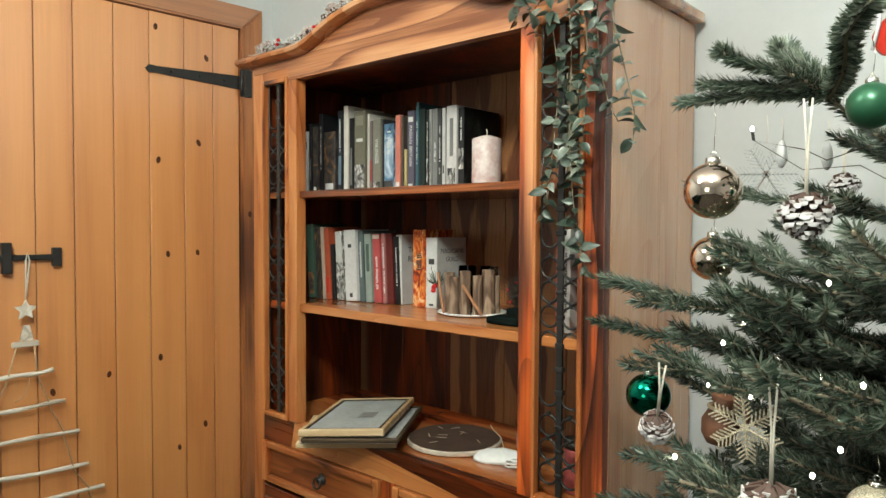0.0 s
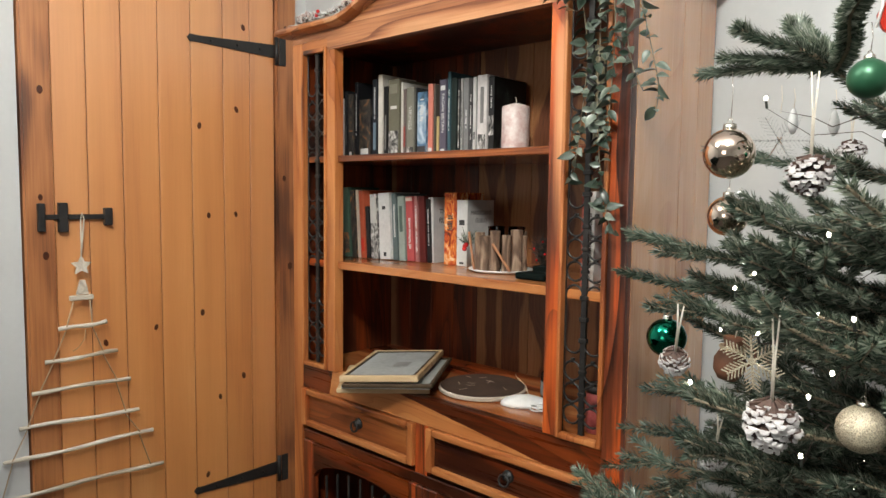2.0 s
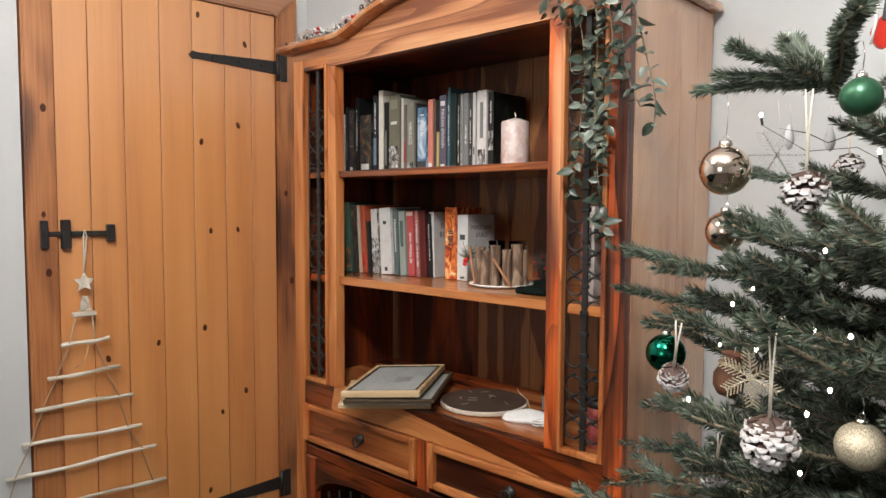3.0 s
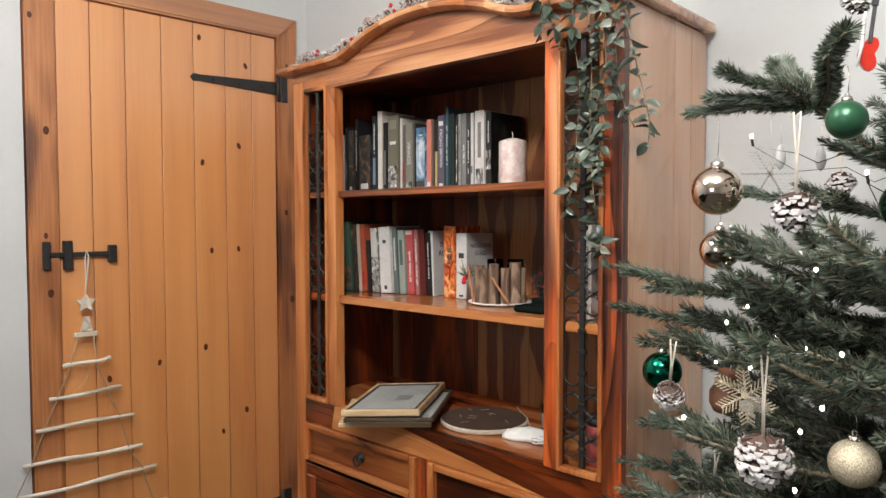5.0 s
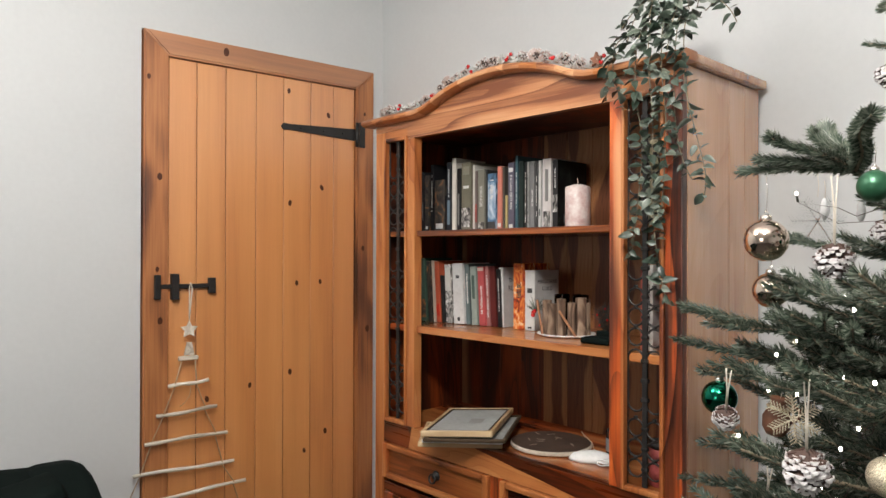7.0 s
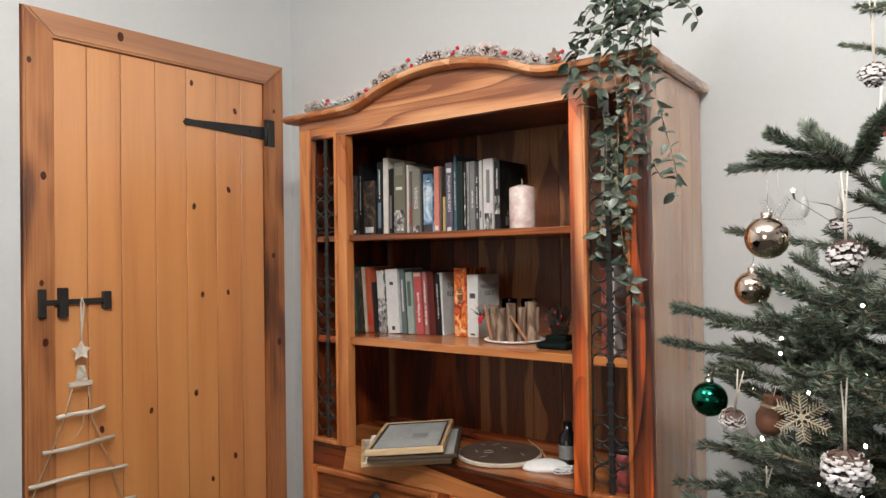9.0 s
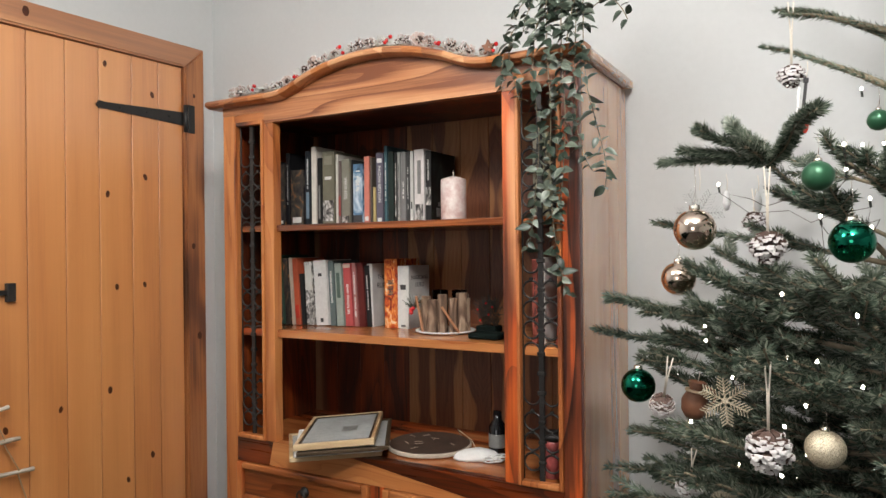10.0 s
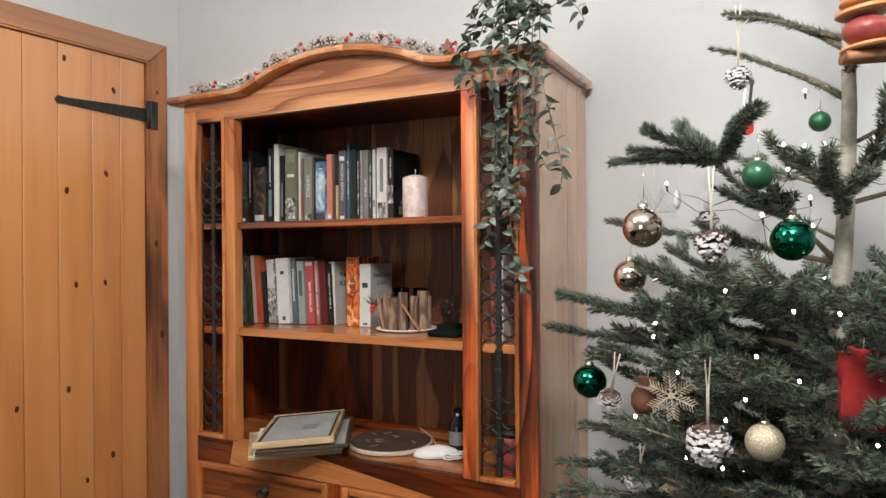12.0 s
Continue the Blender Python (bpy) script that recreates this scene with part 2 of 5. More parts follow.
cone_dusty = mottled("dusty cone scale", (0.30, 0.21, 0.17), (0.55, 0.45, 0.41), 60, (0.7, 0.9), 0.3)
cone_core = mottled("cone core", (0.022, 0.012, 0.010), (0.06, 0.034, 0.026), 60, (0.7, 0.9), 0.3)
berry = mottled("red berry lacquer", (0.40, 0.012, 0.016), (0.62, 0.03, 0.03), 20, (0.12, 0.22), 0.02)
red_felt = mottled("red felt", (0.20, 0.008, 0.008), (0.34, 0.018, 0.016), 60, (0.9, 1.0), 0.5)
gold_glitter = mottled("champagne glitter", (0.34, 0.27, 0.17), (0.95, 0.86, 0.66), 420, (0.12, 0.45), 1.0, 0.5, 900)
silver_glitter = mottled("silver glitter", (0.70, 0.68, 0.66), (0.90, 0.89, 0.87), 260, (0.2, 0.5), 0.6, 0.1, 500)
gingerbread = mottled("brown clay", (0.12, 0.045, 0.022), (0.23, 0.095, 0.05), 30, (0.5, 0.7), 0.2)
orange_peel = mottled("dried orange", (0.42, 0.16, 0.05), (0.62, 0.30, 0.12), 60, (0.4, 0.6), 0.5)
cinnamon = mottled("cinnamon bark", (0.24, 0.095, 0.04), (0.42, 0.20, 0.10), 60, (0.6, 0.8), 0.5)
pomegranate = mottled("dark red fruit", (0.16, 0.018, 0.022), (0.42, 0.10, 0.09), 26, (0.25, 0.4), 0.2)
red_lacquer = mottled("red lacquer", (0.42, 0.02, 0.014), (0.60, 0.05, 0.03), 30, (0.12, 0.2), 0.02)
frost_glass = mottled("frosted white glass", (0.74, 0.75, 0.75), (0.86, 0.86, 0.86), 30, (0.2, 0.35), 0.05)
fir_bark = mottled("fir bark", (0.24, 0.215, 0.175), (0.46, 0.43, 0.37), 60, (0.75, 0.95), 0.5)
twig_bark = mottled("twig bark", (0.14, 0.112, 0.072), (0.28, 0.23, 0.155), 80, (0.7, 0.9), 0.3)
wire_brown = mottled("brown wire", (0.035, 0.022, 0.015), (0.07, 0.045, 0.032), 50)
wire_green = mottled("dark wire", (0.010, 0.014, 0.010), (0.03, 0.034, 0.028), 50)


def shiny(name, colour, rough, metal):
    k = Nodes(name, rough, metal)
    n = k.noise(k.coords((1, 1, 1), 2.0), 60, 3)
    k.base(k.mix(k.math("MULTIPLY", n, 0.25), colour, tuple(c * 0.7 for c in colour)))
    k.rough(n, rough, rough + 0.05)
    return k.mat


gold_mirror = shiny("gold mirror glass", (0.86, 0.70, 0.585), 0.04, 1.0)
green_mirror = shiny("green mirror glass", (0.012, 0.20, 0.12), 0.05, 1.0)
green_satin = shiny("green satin lacquer", (0.030, 0.115, 0.058), 0.30, 0.4)
silver_cap = shiny("silver cap", (0.78, 0.74, 0.68), 0.18, 1.0)
clear_glass = Nodes("jar glass", 0.03)
clear_glass.base((0.9, 0.92, 0.92))
clear_glass.bsdf.inputs["Transmission Weight"].default_value = 1.0
clear_glass = clear_glass.mat
bottle_glass = shiny("black glass", (0.008, 0.008, 0.009), 0.06, 0.0)
glow = Nodes("warm white diode", 0.3)
glow.base((0.9, 0.85, 0.8))
glow.bsdf.inputs["Emission Color"].default_value = (1.0, 0.83, 0.68, 1)
glow.bsdf.inputs["Emission Strength"].default_value = 22.0
glow = glow.mat
lampglow = Nodes("lit lamp shade", 0.5)
lampglow.base((0.9, 0.88, 0.84))
lampglow.bsdf.inputs["Emission Color"].default_value = (1.0, 0.88, 0.75, 1)
lampglow.bsdf.inputs["Emission Strength"].default_value = 3.0
lampglow = lampglow.mat


def needle_material():
    k = Nodes("fir needles", 0.24)
    geo = k.add("NewGeometry")
    v = k.coords()
    n = k.noise(v, 9.0, 3.0)
    f = k.math("ADD", k.math("MULTIPLY", geo.outputs["Random Per Island"], 0.55), k.math("MULTIPLY", n, 0.5))
    k.base(k.ramp(f, [(0.12, (0.021, 0.038, 0.026)), (0.44, (0.070, 0.099, 0.071)), (0.70, (0.185, 0.215, 0.162)), (0.95, (0.45, 0.48, 0.40))]))
    return k.mat


def leaf_material():
    k = Nodes("grey green leaf", 0.45)
    c = k.coords((1, 1, 1), 0.0)
    sep = k.add("SeparateXYZ")
    k.link(c, sep.inputs[0])
    rib = k.math("ABSOLUTE", sep.outputs["X"])
    stripe = k.noise(k.coords((160, 30, 30), 4.0), 1.0, 3)
    info = k.add("ObjectInfo")
    f = k.math("ADD", k.math("MULTIPLY", info.outputs["Random"], 0.55), k.math("MULTIPLY", stripe, 0.35))
    f = k.math("ADD", f, k.math("MULTIPLY", rib, 14.0))
    k.base(k.ramp(f, [(0.20, (0.009, 0.018, 0.010)), (0.44, (0.030, 0.048, 0.033)), (0.68, (0.098, 0.124, 0.094)), (0.95, (0.38, 0.41, 0.34))]))
    k.rough(stripe, 0.27, 0.42)
    return k.mat


needle_mat, leaf_mat = needle_material(), leaf_material()
frost_leaf = mottled("frosted leaf", (0.34, 0.38, 0.34), (0.74, 0.75, 0.73), 60, (0.7, 0.9), 0.4)
cloth_cache = {}


def cover(colour):
    """Printed book cloth or board of one colour, a little worn."""
    if colour not in cloth_cache:
        dark = tuple(c * 0.72 for c in colour)
        cloth_cache[colour] = mottled("book cover", dark, colour, 25, (0.42, 0.6), 0.06, fine=160)
        cloth_cache[colour].node_tree.nodes["Principled BSDF"].inputs["Specular IOR Level"].default_value = 0.25
    return cloth_cache[colour]


def picture_cover(name, stops, scale):
    k = Nodes(name, 0.5)
    k.bsdf.inputs["Specular IOR Level"].default_value = 0.25
    v = k.coords((1, 1, 0.6), 2.0)
    k.base(k.ramp(k.noise(v, scale, 4, 0.6, 1.5), stops))
    return k.mat


art_fire = picture_cover("flame artwork", [(0.30, (0.05, 0.02, 0.015)), (0.43, (0.42, 0.05, 0.015)), (0.56, (0.72, 0.25, 0.05)), (0.66, (0.75, 0.60, 0.40))], 48)
art_dark = picture_cover("dark artwork", [(0.35, (0.012, 0.012, 0.014)), (0.55, (0.06, 0.05, 0.04)), (0.72, (0.42, 0.17, 0.05)), (0.82, (0.6, 0.55, 0.45))], 24)
art_sky = picture_cover("landscape artwork", [(0.30, (0.02, 0.025, 0.03)), (0.48, (0.10, 0.20, 0.32)), (0.62, (0.50, 0.60, 0.68)), (0.8, (0.8, 0.8, 0.78))], 16)
art_night = picture_cover("night artwork", [(0.50, (0.003, 0.004, 0.004)), (0.66, (0.015, 0.022, 0.018)), (0.80, (0.10, 0.13, 0.10))], 16)
art_mono = picture_cover("black and white artwork", [(0.38, (0.03, 0.03, 0.03)), (0.52, (0.30, 0.29, 0.27)), (0.66, (0.72, 0.71, 0.68))], 60)

# ---------------------------------------------------------------- mesh helpers


def group_of(name, m, label="", category="", group="", kind=""):
    ob = new(name)
    ob.empty_display_size = 0.05
    ob.matrix_world = m
    return tagged(ob, label, category, group, kind)


def part(name, bm, material, parent=None, label="", m=None, smooth=False):
    """Links a bmesh (or a ready mesh) as one object under its thing."""
    if isinstance(bm, bpy.types.Mesh):
        me = bm
    else:
        me = bpy.data.meshes.new(name)
        bmesh.ops.recalc_face_normals(bm, faces=bm.faces)
        for f in bm.faces:
            f.smooth = smooth
        bm.to_mesh(me)
        bm.free()
    if material and not me.materials:
        for x in material if isinstance(material, (list, tuple)) else [material]:
            me.materials.append(x)
    ob = new(name, me)
    if parent:
        ob.parent = parent
    if m is not None:
        ob.matrix_local = m
    if label:
        ob["label"] = label
    return ob


def box(x0, x1, y0, y1, z0, z1, bevel=0.0, segments=1, bm=None):
    bm = bm or bmesh.new()
    g = bmesh.ops.create_cube(bm, size=1.0)["verts"]
    for v in g:
        v.co = Vector(((x0 + x1) / 2 + v.co.x * (x1 - x0), (y0 + y1) / 2 + v.co.y * (y1 - y0), (z0 + z1) / 2 + v.co.z * (z1 - z0)))
    if bevel:
        edges = {e for v in g for e in v.link_edges}
        bmesh.ops.bevel(bm, geom=list(edges), offset=bevel, segments=segments, affect="EDGES", profile=0.6)
    return bm


def tube(points, radius, sides=8, bm=None, cap=True, radii=None):
    """A round bar along points."""
    bm = bm or bmesh.new()
    pts = [Vector(p) for p in points]
    rings = []
    side = None
    for i, p in enumerate(pts):
        d = (pts[min(i + 1, len(pts) - 1)] - pts[max(i - 1, 0)]).normalized()
        if side is None:
            side = d.orthogonal().normalized()
        side = (side - d * side.dot(d)).normalized()
        up = d.cross(side)
        r = radii[i] if radii else radius
        rings.append([bm.verts.new(p + (side * math.cos(a) + up * math.sin(a)) * r) for a in (2 * math.pi * k / sides for k in range(sides))])
    for a, b in zip(rings, rings[1:]):
        for k in range(sides):
            bm.faces.new((a[k], a[(k + 1) % sides], b[(k + 1) % sides], b[k]))
    if cap:
        bm.faces.new(rings[0][::-1])
        bm.faces.new(rings[-1])
    return bm


def lathe(profile, sides=24, bm=None, centre=(0, 0, 0)):
    """A turned body from (radius, height) pairs."""
    bm = bm or bmesh.new()
    c = Vector(centre)
    rings = []
    for r, z in profile:
        if r < 1e-5:
            rings.append([bm.verts.new(c + Vector((0, 0, z)))])
        else:
            rings.append([bm.verts.new(c + Vector((r * math.cos(a), r * math.sin(a), z))) for a in (2 * math.pi * k / sides for k in range(sides))])
    for a, b in zip(rings, rings[1:]):
        for k in range(sides):
            q = [a[k % len(a)], a[(k + 1) % len(a)], b[(k + 1) % len(b)], b[k % len(b)]]
            q = list(dict.fromkeys(q))
            if len(q) > 2:
                bm.faces.new(q)
    for ring in (rings[0], rings[-1]):
        if len(ring) > 2:
            bm.faces.new(ring)
    return bm


def ball(r, centre=(0, 0, 0), bm=None, rows=14, sides=24, squash=1.0):
    return lathe([(r * math.sin(math.pi * i / rows), -r * squash * math.cos(math.pi * i / rows)) for i in range(rows + 1)], sides, bm, centre)


def slab(outline, y0, y1, bm=None):
    """An x-z outline drawn through from y0 to y1."""
    bm = bm or bmesh.new()
    a = [bm.verts.new((x, y0, z)) for x, z in outline]
    b = [bm.verts.new((x, y1, z)) for x, z in outline]
    bm.faces.new(a)
    bm.faces.new(b[::-1])
    for i in range(len(a)):
        j = (i + 1) % len(a)
        bm.faces.new((a[i], b[i], b[j], a[j]))
    return bm


def arc(cx, cz, r, a0, a1, y, n=10):
    return [(cx + r * math.cos(radians(a0 + (a1 - a0) * i / n)), y, cz + r * math.sin(radians(a0 + (a1 - a0) * i / n))) for i in range(n + 1)]


def lettering(text, size, parent, m, material, name="lettering"):
    """Raised words as a mesh; the text is centred."""
    cu = bpy.data.curves.new(name, "FONT")
    cu.body, cu.size, cu.align_x, cu.align_y, cu.extrude = text, size, "CENTER", "CENTER", 0.0002
    tmp = bpy.data.objects.new(name, cu)
    me = bpy.data.meshes.new_from_object(tmp)
    bpy.data.objects.remove(tmp)
    me.materials.clear()
    return part(name, me, material, parent, m=m)


# ---------------------------------------------------------------- the room
SKEW = 3.5          # the wall behind the cabinet stands this far off square
HIGH = 2.42
CORNER = 0.14


def solid(name, bm, material, label, category):
    return tagged(part(name, bm, material), label, category, kind="structure")


solid("floor", box(-0.12, 5.3, -5.3, 0.6, -0.05, 0.0), carpet, "dark brown carpeted floor of a living room", "floor")
solid("ceiling", box(-0.12, 5.3, -5.3, 0.6, HIGH, HIGH + 0.05), ceiling_paint, "plain white painted ceiling", "ceiling")
bm = box(-0.14, 0.0, -5.3, -0.85, 0, HIGH)
box(-0.14, 0.0, 0.09, 0.5, 0, HIGH, bm=bm)
box(-0.14, 0.0, -0.85, 0.09, 2.065, HIGH, bm=bm)
solid("wall_west", bm, wall_paint, "white painted wall round the plank door", "wall")
back_wall = solid("wall_north", box(-0.15, 5.4, 0.0, 0.12, 0, HIGH), wall_paint, "white painted wall behind the cabinet and tree", "wall")
back_wall.matrix_world = pose(0, CORNER, 0, 0, 0, SKEW)
solid("wall_east", box(5.2, 5.3, -5.2, 0.6, 0, HIGH), wall_paint, "plain white painted wall", "wall")
bm = box(0.0, 1.4, -5.3, -5.2, 0, HIGH)
box(2.8, 5.3, -5.3, -5.2, 0, HIGH, bm=bm)
box(1.4, 2.8, -5.3, -5.2, 0, 0.9, bm=bm)
box(1.4, 2.8, -5.3, -5.2, 2.1, HIGH, bm=bm)
solid("wall_south", bm, wall_paint, "plain white wall with a window opening", "wall")
# unseen window added where the fill lamp stands
win = group_of("window_1", pose(2.1, -5.25, 0.9), "white framed window added in the plain wall, out of view", "window", kind="structure")
for x0, x1, z0, z1 in ((-0.7, -0.64, 0, 1.2), (0.64, 0.7, 0, 1.2), (-0.64, 0.64, 0, 0.06), (-0.64, 0.64, 1.14, 1.2), (-0.02, 0.02, 0.06, 1.14)):
    part("window_frame", box(x0, x1, -0.03, 0.03, z0, z1, 0.004), ceiling_paint, win)
pane = part("pane", box(-0.64, 0.64, -0.004, 0.004, 0.06, 1.14), clear_glass, win)
pane.visible_shadow = False
# unseen pendants, one at the main bulb and one at the added fill
for x, y, z, power, size in BULB_AND_FILL_SPOTS:
    pendant = group_of("ceiling_lamp", pose(x, y, HIGH), "white ceiling or added fill lamp with shallow glass shade, out of view", "lamp", "ceiling lamps")
    part("rose", lathe([(0, 0), (0.05, 0), (0.045, -0.02), (0, -0.022)]), ceiling_paint, pendant, smooth=True)
    part("cable", tube([(0, 0, -0.02), (0, 0, -0.04)], 0.003), iron, pendant)
    part("shade", lathe([(0.02, -0.03), (0.06, -0.032), (0.11, -0.04), (0.107, -0.044), (0.058, -0.037), (0.02, -0.035)]), lampglow, pendant, "glowing white glass shade", smooth=True)

# door casing
casing = group_of("door_frame", pose(0, 0, 0), "reddish brown stained pine door casing with mitred corners", "door frame", kind="structure")
JL, JR, JT = -0.845, 0.087, 2.062
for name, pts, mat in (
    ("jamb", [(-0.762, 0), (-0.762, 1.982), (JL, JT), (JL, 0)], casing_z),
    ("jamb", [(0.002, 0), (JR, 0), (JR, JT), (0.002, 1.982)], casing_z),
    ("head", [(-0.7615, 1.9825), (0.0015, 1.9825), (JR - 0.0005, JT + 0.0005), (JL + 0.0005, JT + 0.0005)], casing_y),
):
    bm = bmesh.new()
    n = len(pts)
    a = [bm.verts.new((-0.13, y, z)) for y, z in pts]
    b = [bm.verts.new((0.017, y, z)) for y, z in pts]
    top = bm.faces.new(b)
    bm.faces.new(a[::-1])
    for i in range(n):
        bm.faces.new((a[i], a[(i + 1) % n], b[(i + 1) % n], b[i]))
    bmesh.ops.bevel(bm, geom=list(top.edges), offset=0.006, segments=2, affect="EDGES")
    part(name, bm, mat, casing)
for y, z, r in ((-0.793, 1.56, 0.009), (-0.79, 1.063, 0.009), (-0.83, 1.90, 0.007), (-0.559, 2.031, 0.011), (0.032, 1.317, 0.008), (0.055, 0.98, 0.010), (-0.80, 1.24, 0.007), (0.04, 1.88, 0.006)):
    bm = ball(r, rows=6, sides=10)
    bmesh.ops.scale(bm, vec=(0.09, 1, 1.5), verts=bm.verts)
    part("knot", bm, knot_wood, casing, m=pose(0.0168, y, z))

# the plank door
door = group_of("door_1", pose(0, 0, 0), "honey varnished pine plank door with black iron strap hinges, closed", "door", kind="structure")
EDGES = (-0.759, -0.660, -0.553, -0.435, -0.322, -0.204, -0.100, 0.0)
KNOTS = ((-0.300, 1.931), (-0.294, 1.493), (-0.154, 1.561), (-0.264, 1.179), (-0.292, 0.833), (-0.457, 0.800), (-0.124, 1.857), (-0.160, 1.182), (-0.135, 0.577), (-0.229, 0.514), (-0.151, 0.191), (-0.280, 0.234), (-0.620, 0.769))
for y0, y1 in zip(EDGES, EDGES[1:]):
    board = part("plank", box(-0.035, 0.0, y0 + 0.0014, y1 - 0.0014, 0.01, 1.979, 0.0012, 1), pine, door)
    for y, z in KNOTS:
        if y0 < y < y1:
            bm = ball(0.0078 + 0.0024 * random.random(), rows=6, sides=10)
            bmesh.ops.scale(bm, vec=(0.10, 0.8, 1.25), verts=bm.verts)
            part("knot", bm, knot_wood, board, m=pose(0.0, y, z, rx=random.uniform(-25, 25)))
part("ledge", box(-0.06, -0.036, -0.74, -0.02, 1.70, 1.85, 0.004), pine, door)
part("ledge", box(-0.06, -0.036, -0.74, -0.02, 0.15, 0.30, 0.004), pine, door)


def strap_hinge(z):
    part("strap_hinge", slab([(0, -0.024), (0, 0.024), (-0.30, 0.011), (-0.325, 0.013), (-0.335, 0.0), (-0.325, -0.013), (-0.30, -0.011)], -0.003, 0.003), iron, door, "black iron strap hinge", m=pose(0.004, 0.0, z, 0, 0, 90))
    part("hinge_plate", box(0.0175, 0.022, 0.012, 0.040, z - 0.052, z + 0.052, 0.001), iron, door)
    part("hinge_knuckle", tube([(0.016, 0.003, z - 0.05), (0.016, 0.003, z + 0.05)], 0.008, 10), iron, door, smooth=True)
    for y in (-0.06, -0.15, -0.25):
        part("rivet", ball(0.005, (0.0075, y, z), rows=6, sides=8), iron, door)


strap_hinge(1.79)
strap_hinge(0.185)
latch = part("latch_bar", box(0.012, 0.019, -0.79, -0.598, 1.172, 1.188, 0.002), iron, door, "black iron thumb latch")
part("latch_catch", box(0.017, 0.034, -0.812, -0.792, 1.137, 1.222, 0.002), iron, latch)
part("latch_guard", box(0.0005, 0.028, -0.752, -0.728, 1.134, 1.224, 0.002), iron, latch)
part("latch_plate", box(0.0005, 0.022, -0.620, -0.596, 1.152, 1.208, 0.002), iron, latch)

# ---------------------------------------------------------------- the cabinet
CAB = pose(0.497, -0.243, 0, 0, 0, SKEW)
DEEP = 0.398
MID = 0.583
cab = group_of("bookcase_cabinet", CAB, "carved sheesham bookcase with arched cornice, iron grilles and drawers", "bookcase")
U0, U1 = 0.027, 1.135


def upright(u0, u1, z0, z1, mat, v0=0.0, v1=0.022, name="stile"):
    return part(name, box(u0, u1, v0, v1, z0, z1, 0.0025, 2), mat, cab)


wood_mixed_z = sheesham("mixed sheesham upright grain", "z", 0.12, light=1.1, veins=0.18)
# sides, each of three boards
for side, (a, b) in (("left", (U0, U0 + 0.018)), ("right", (U1 - 0.018, U1))):
    v = 0.0225
    for w in (0.205, 0.085, 0.085):
        part("side_board", box(a, b, v, v + w - 0.0006, 0.0, 1.722, 0.0012), wood_side, cab)
        v += w
    part("inner_lining", box(*((b + 0.0005, b + 0.006) if side == "left" else (a - 0.006, a - 0.0005)), 0.024, DEEP - 0.012, 0.1, 1.70), wood_inside_shade, cab)
# back boards
n = 11
w = (U1 - U0 - 0.04) / n
for i in range(n):
    a = U0 + 0.02 + i * w
    # the four left boards take the same darkened tone, for the shaded bay
    part("back_board", box(a + 0.0005, a + w - 0.0005, DEEP - 0.012, DEEP, 0.06, 1.71, 0.0015), wood_inside_shade if i < 4 else wood_back, cab)
part("top_board", box(U0 + 0.003, U1 - 0.003, 0.0225, DEEP - 0.0125, 1.690, 1.722), wood_inside_shade, cab)
# face uprights and rails
upright(U0, 0.074, 0.0, 1.6995, wood_front_z)
upright(0.191, 0.226, 0.7455, 1.6655, wood_front_z, 0.0, 0.032)
upright(0.947, 0.981, 0.7455, 1.6655, wood_mixed_z, 0.0, 0.032)
upright(1.0925, U1, 0.0, 1.6995, wood_red_z)
# left dark piece paints the picture frames' shadow; the diagonal joint is the sapwood edge
part("rail", slab([(0.0745, 0.676), (0.1995, 0.676), (0.2145, 0.7445), (0.0745, 0.7445)], 0.001, 0.03), wood_red_shade_x, cab, "red heartwood rail with shade in its dark colour")
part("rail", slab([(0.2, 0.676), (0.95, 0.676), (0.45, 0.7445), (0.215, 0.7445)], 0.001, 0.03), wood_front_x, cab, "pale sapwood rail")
part("rail", slab([(0.9505, 0.676), (1.092, 0.676), (1.092, 0.7445), (0.4505, 0.7445)], 0.001, 0.03), wood_red_shade_x, cab, "red heartwood rail with shade in its dark colour")
for a, b in ((0.0745, 0.191), (0.981, 1.092)):
    part("rail", box(a, b, 0.001, 0.022, 1.677, 1.6995), wood_front_x, cab)


def crown(u):
    """The height of the arched top edge."""
    s = abs(u - MID)
    if s > 0.345:
        return 1.722
    if s > 0.23:
        k = (0.345 - s) / 0.115
        return 1.722 + 0.030 * (k * k)
    return 1.752 + 0.040 * (1 - (s / 0.23) ** 2)


us = [U0 + (U1 - U0) * i / 70 for i in range(71)]
face = [(u, crown(u) + 0.001) for u in us]
part("pediment", slab([(0.1915, 1.666), (0.9805, 1.666), (0.9805, 1.70), (U1, 1.70)] + face[::-1] + [(U0, 1.70), (0.1915, 1.70)], 0.0, 0.024), wood_pediment, cab, "arched sheesham pediment with swirling grain")
# cornice that follows the arch: short glued blocks
blocks = 20
ua, ub = U0 - 0.036, U1 + 0.024
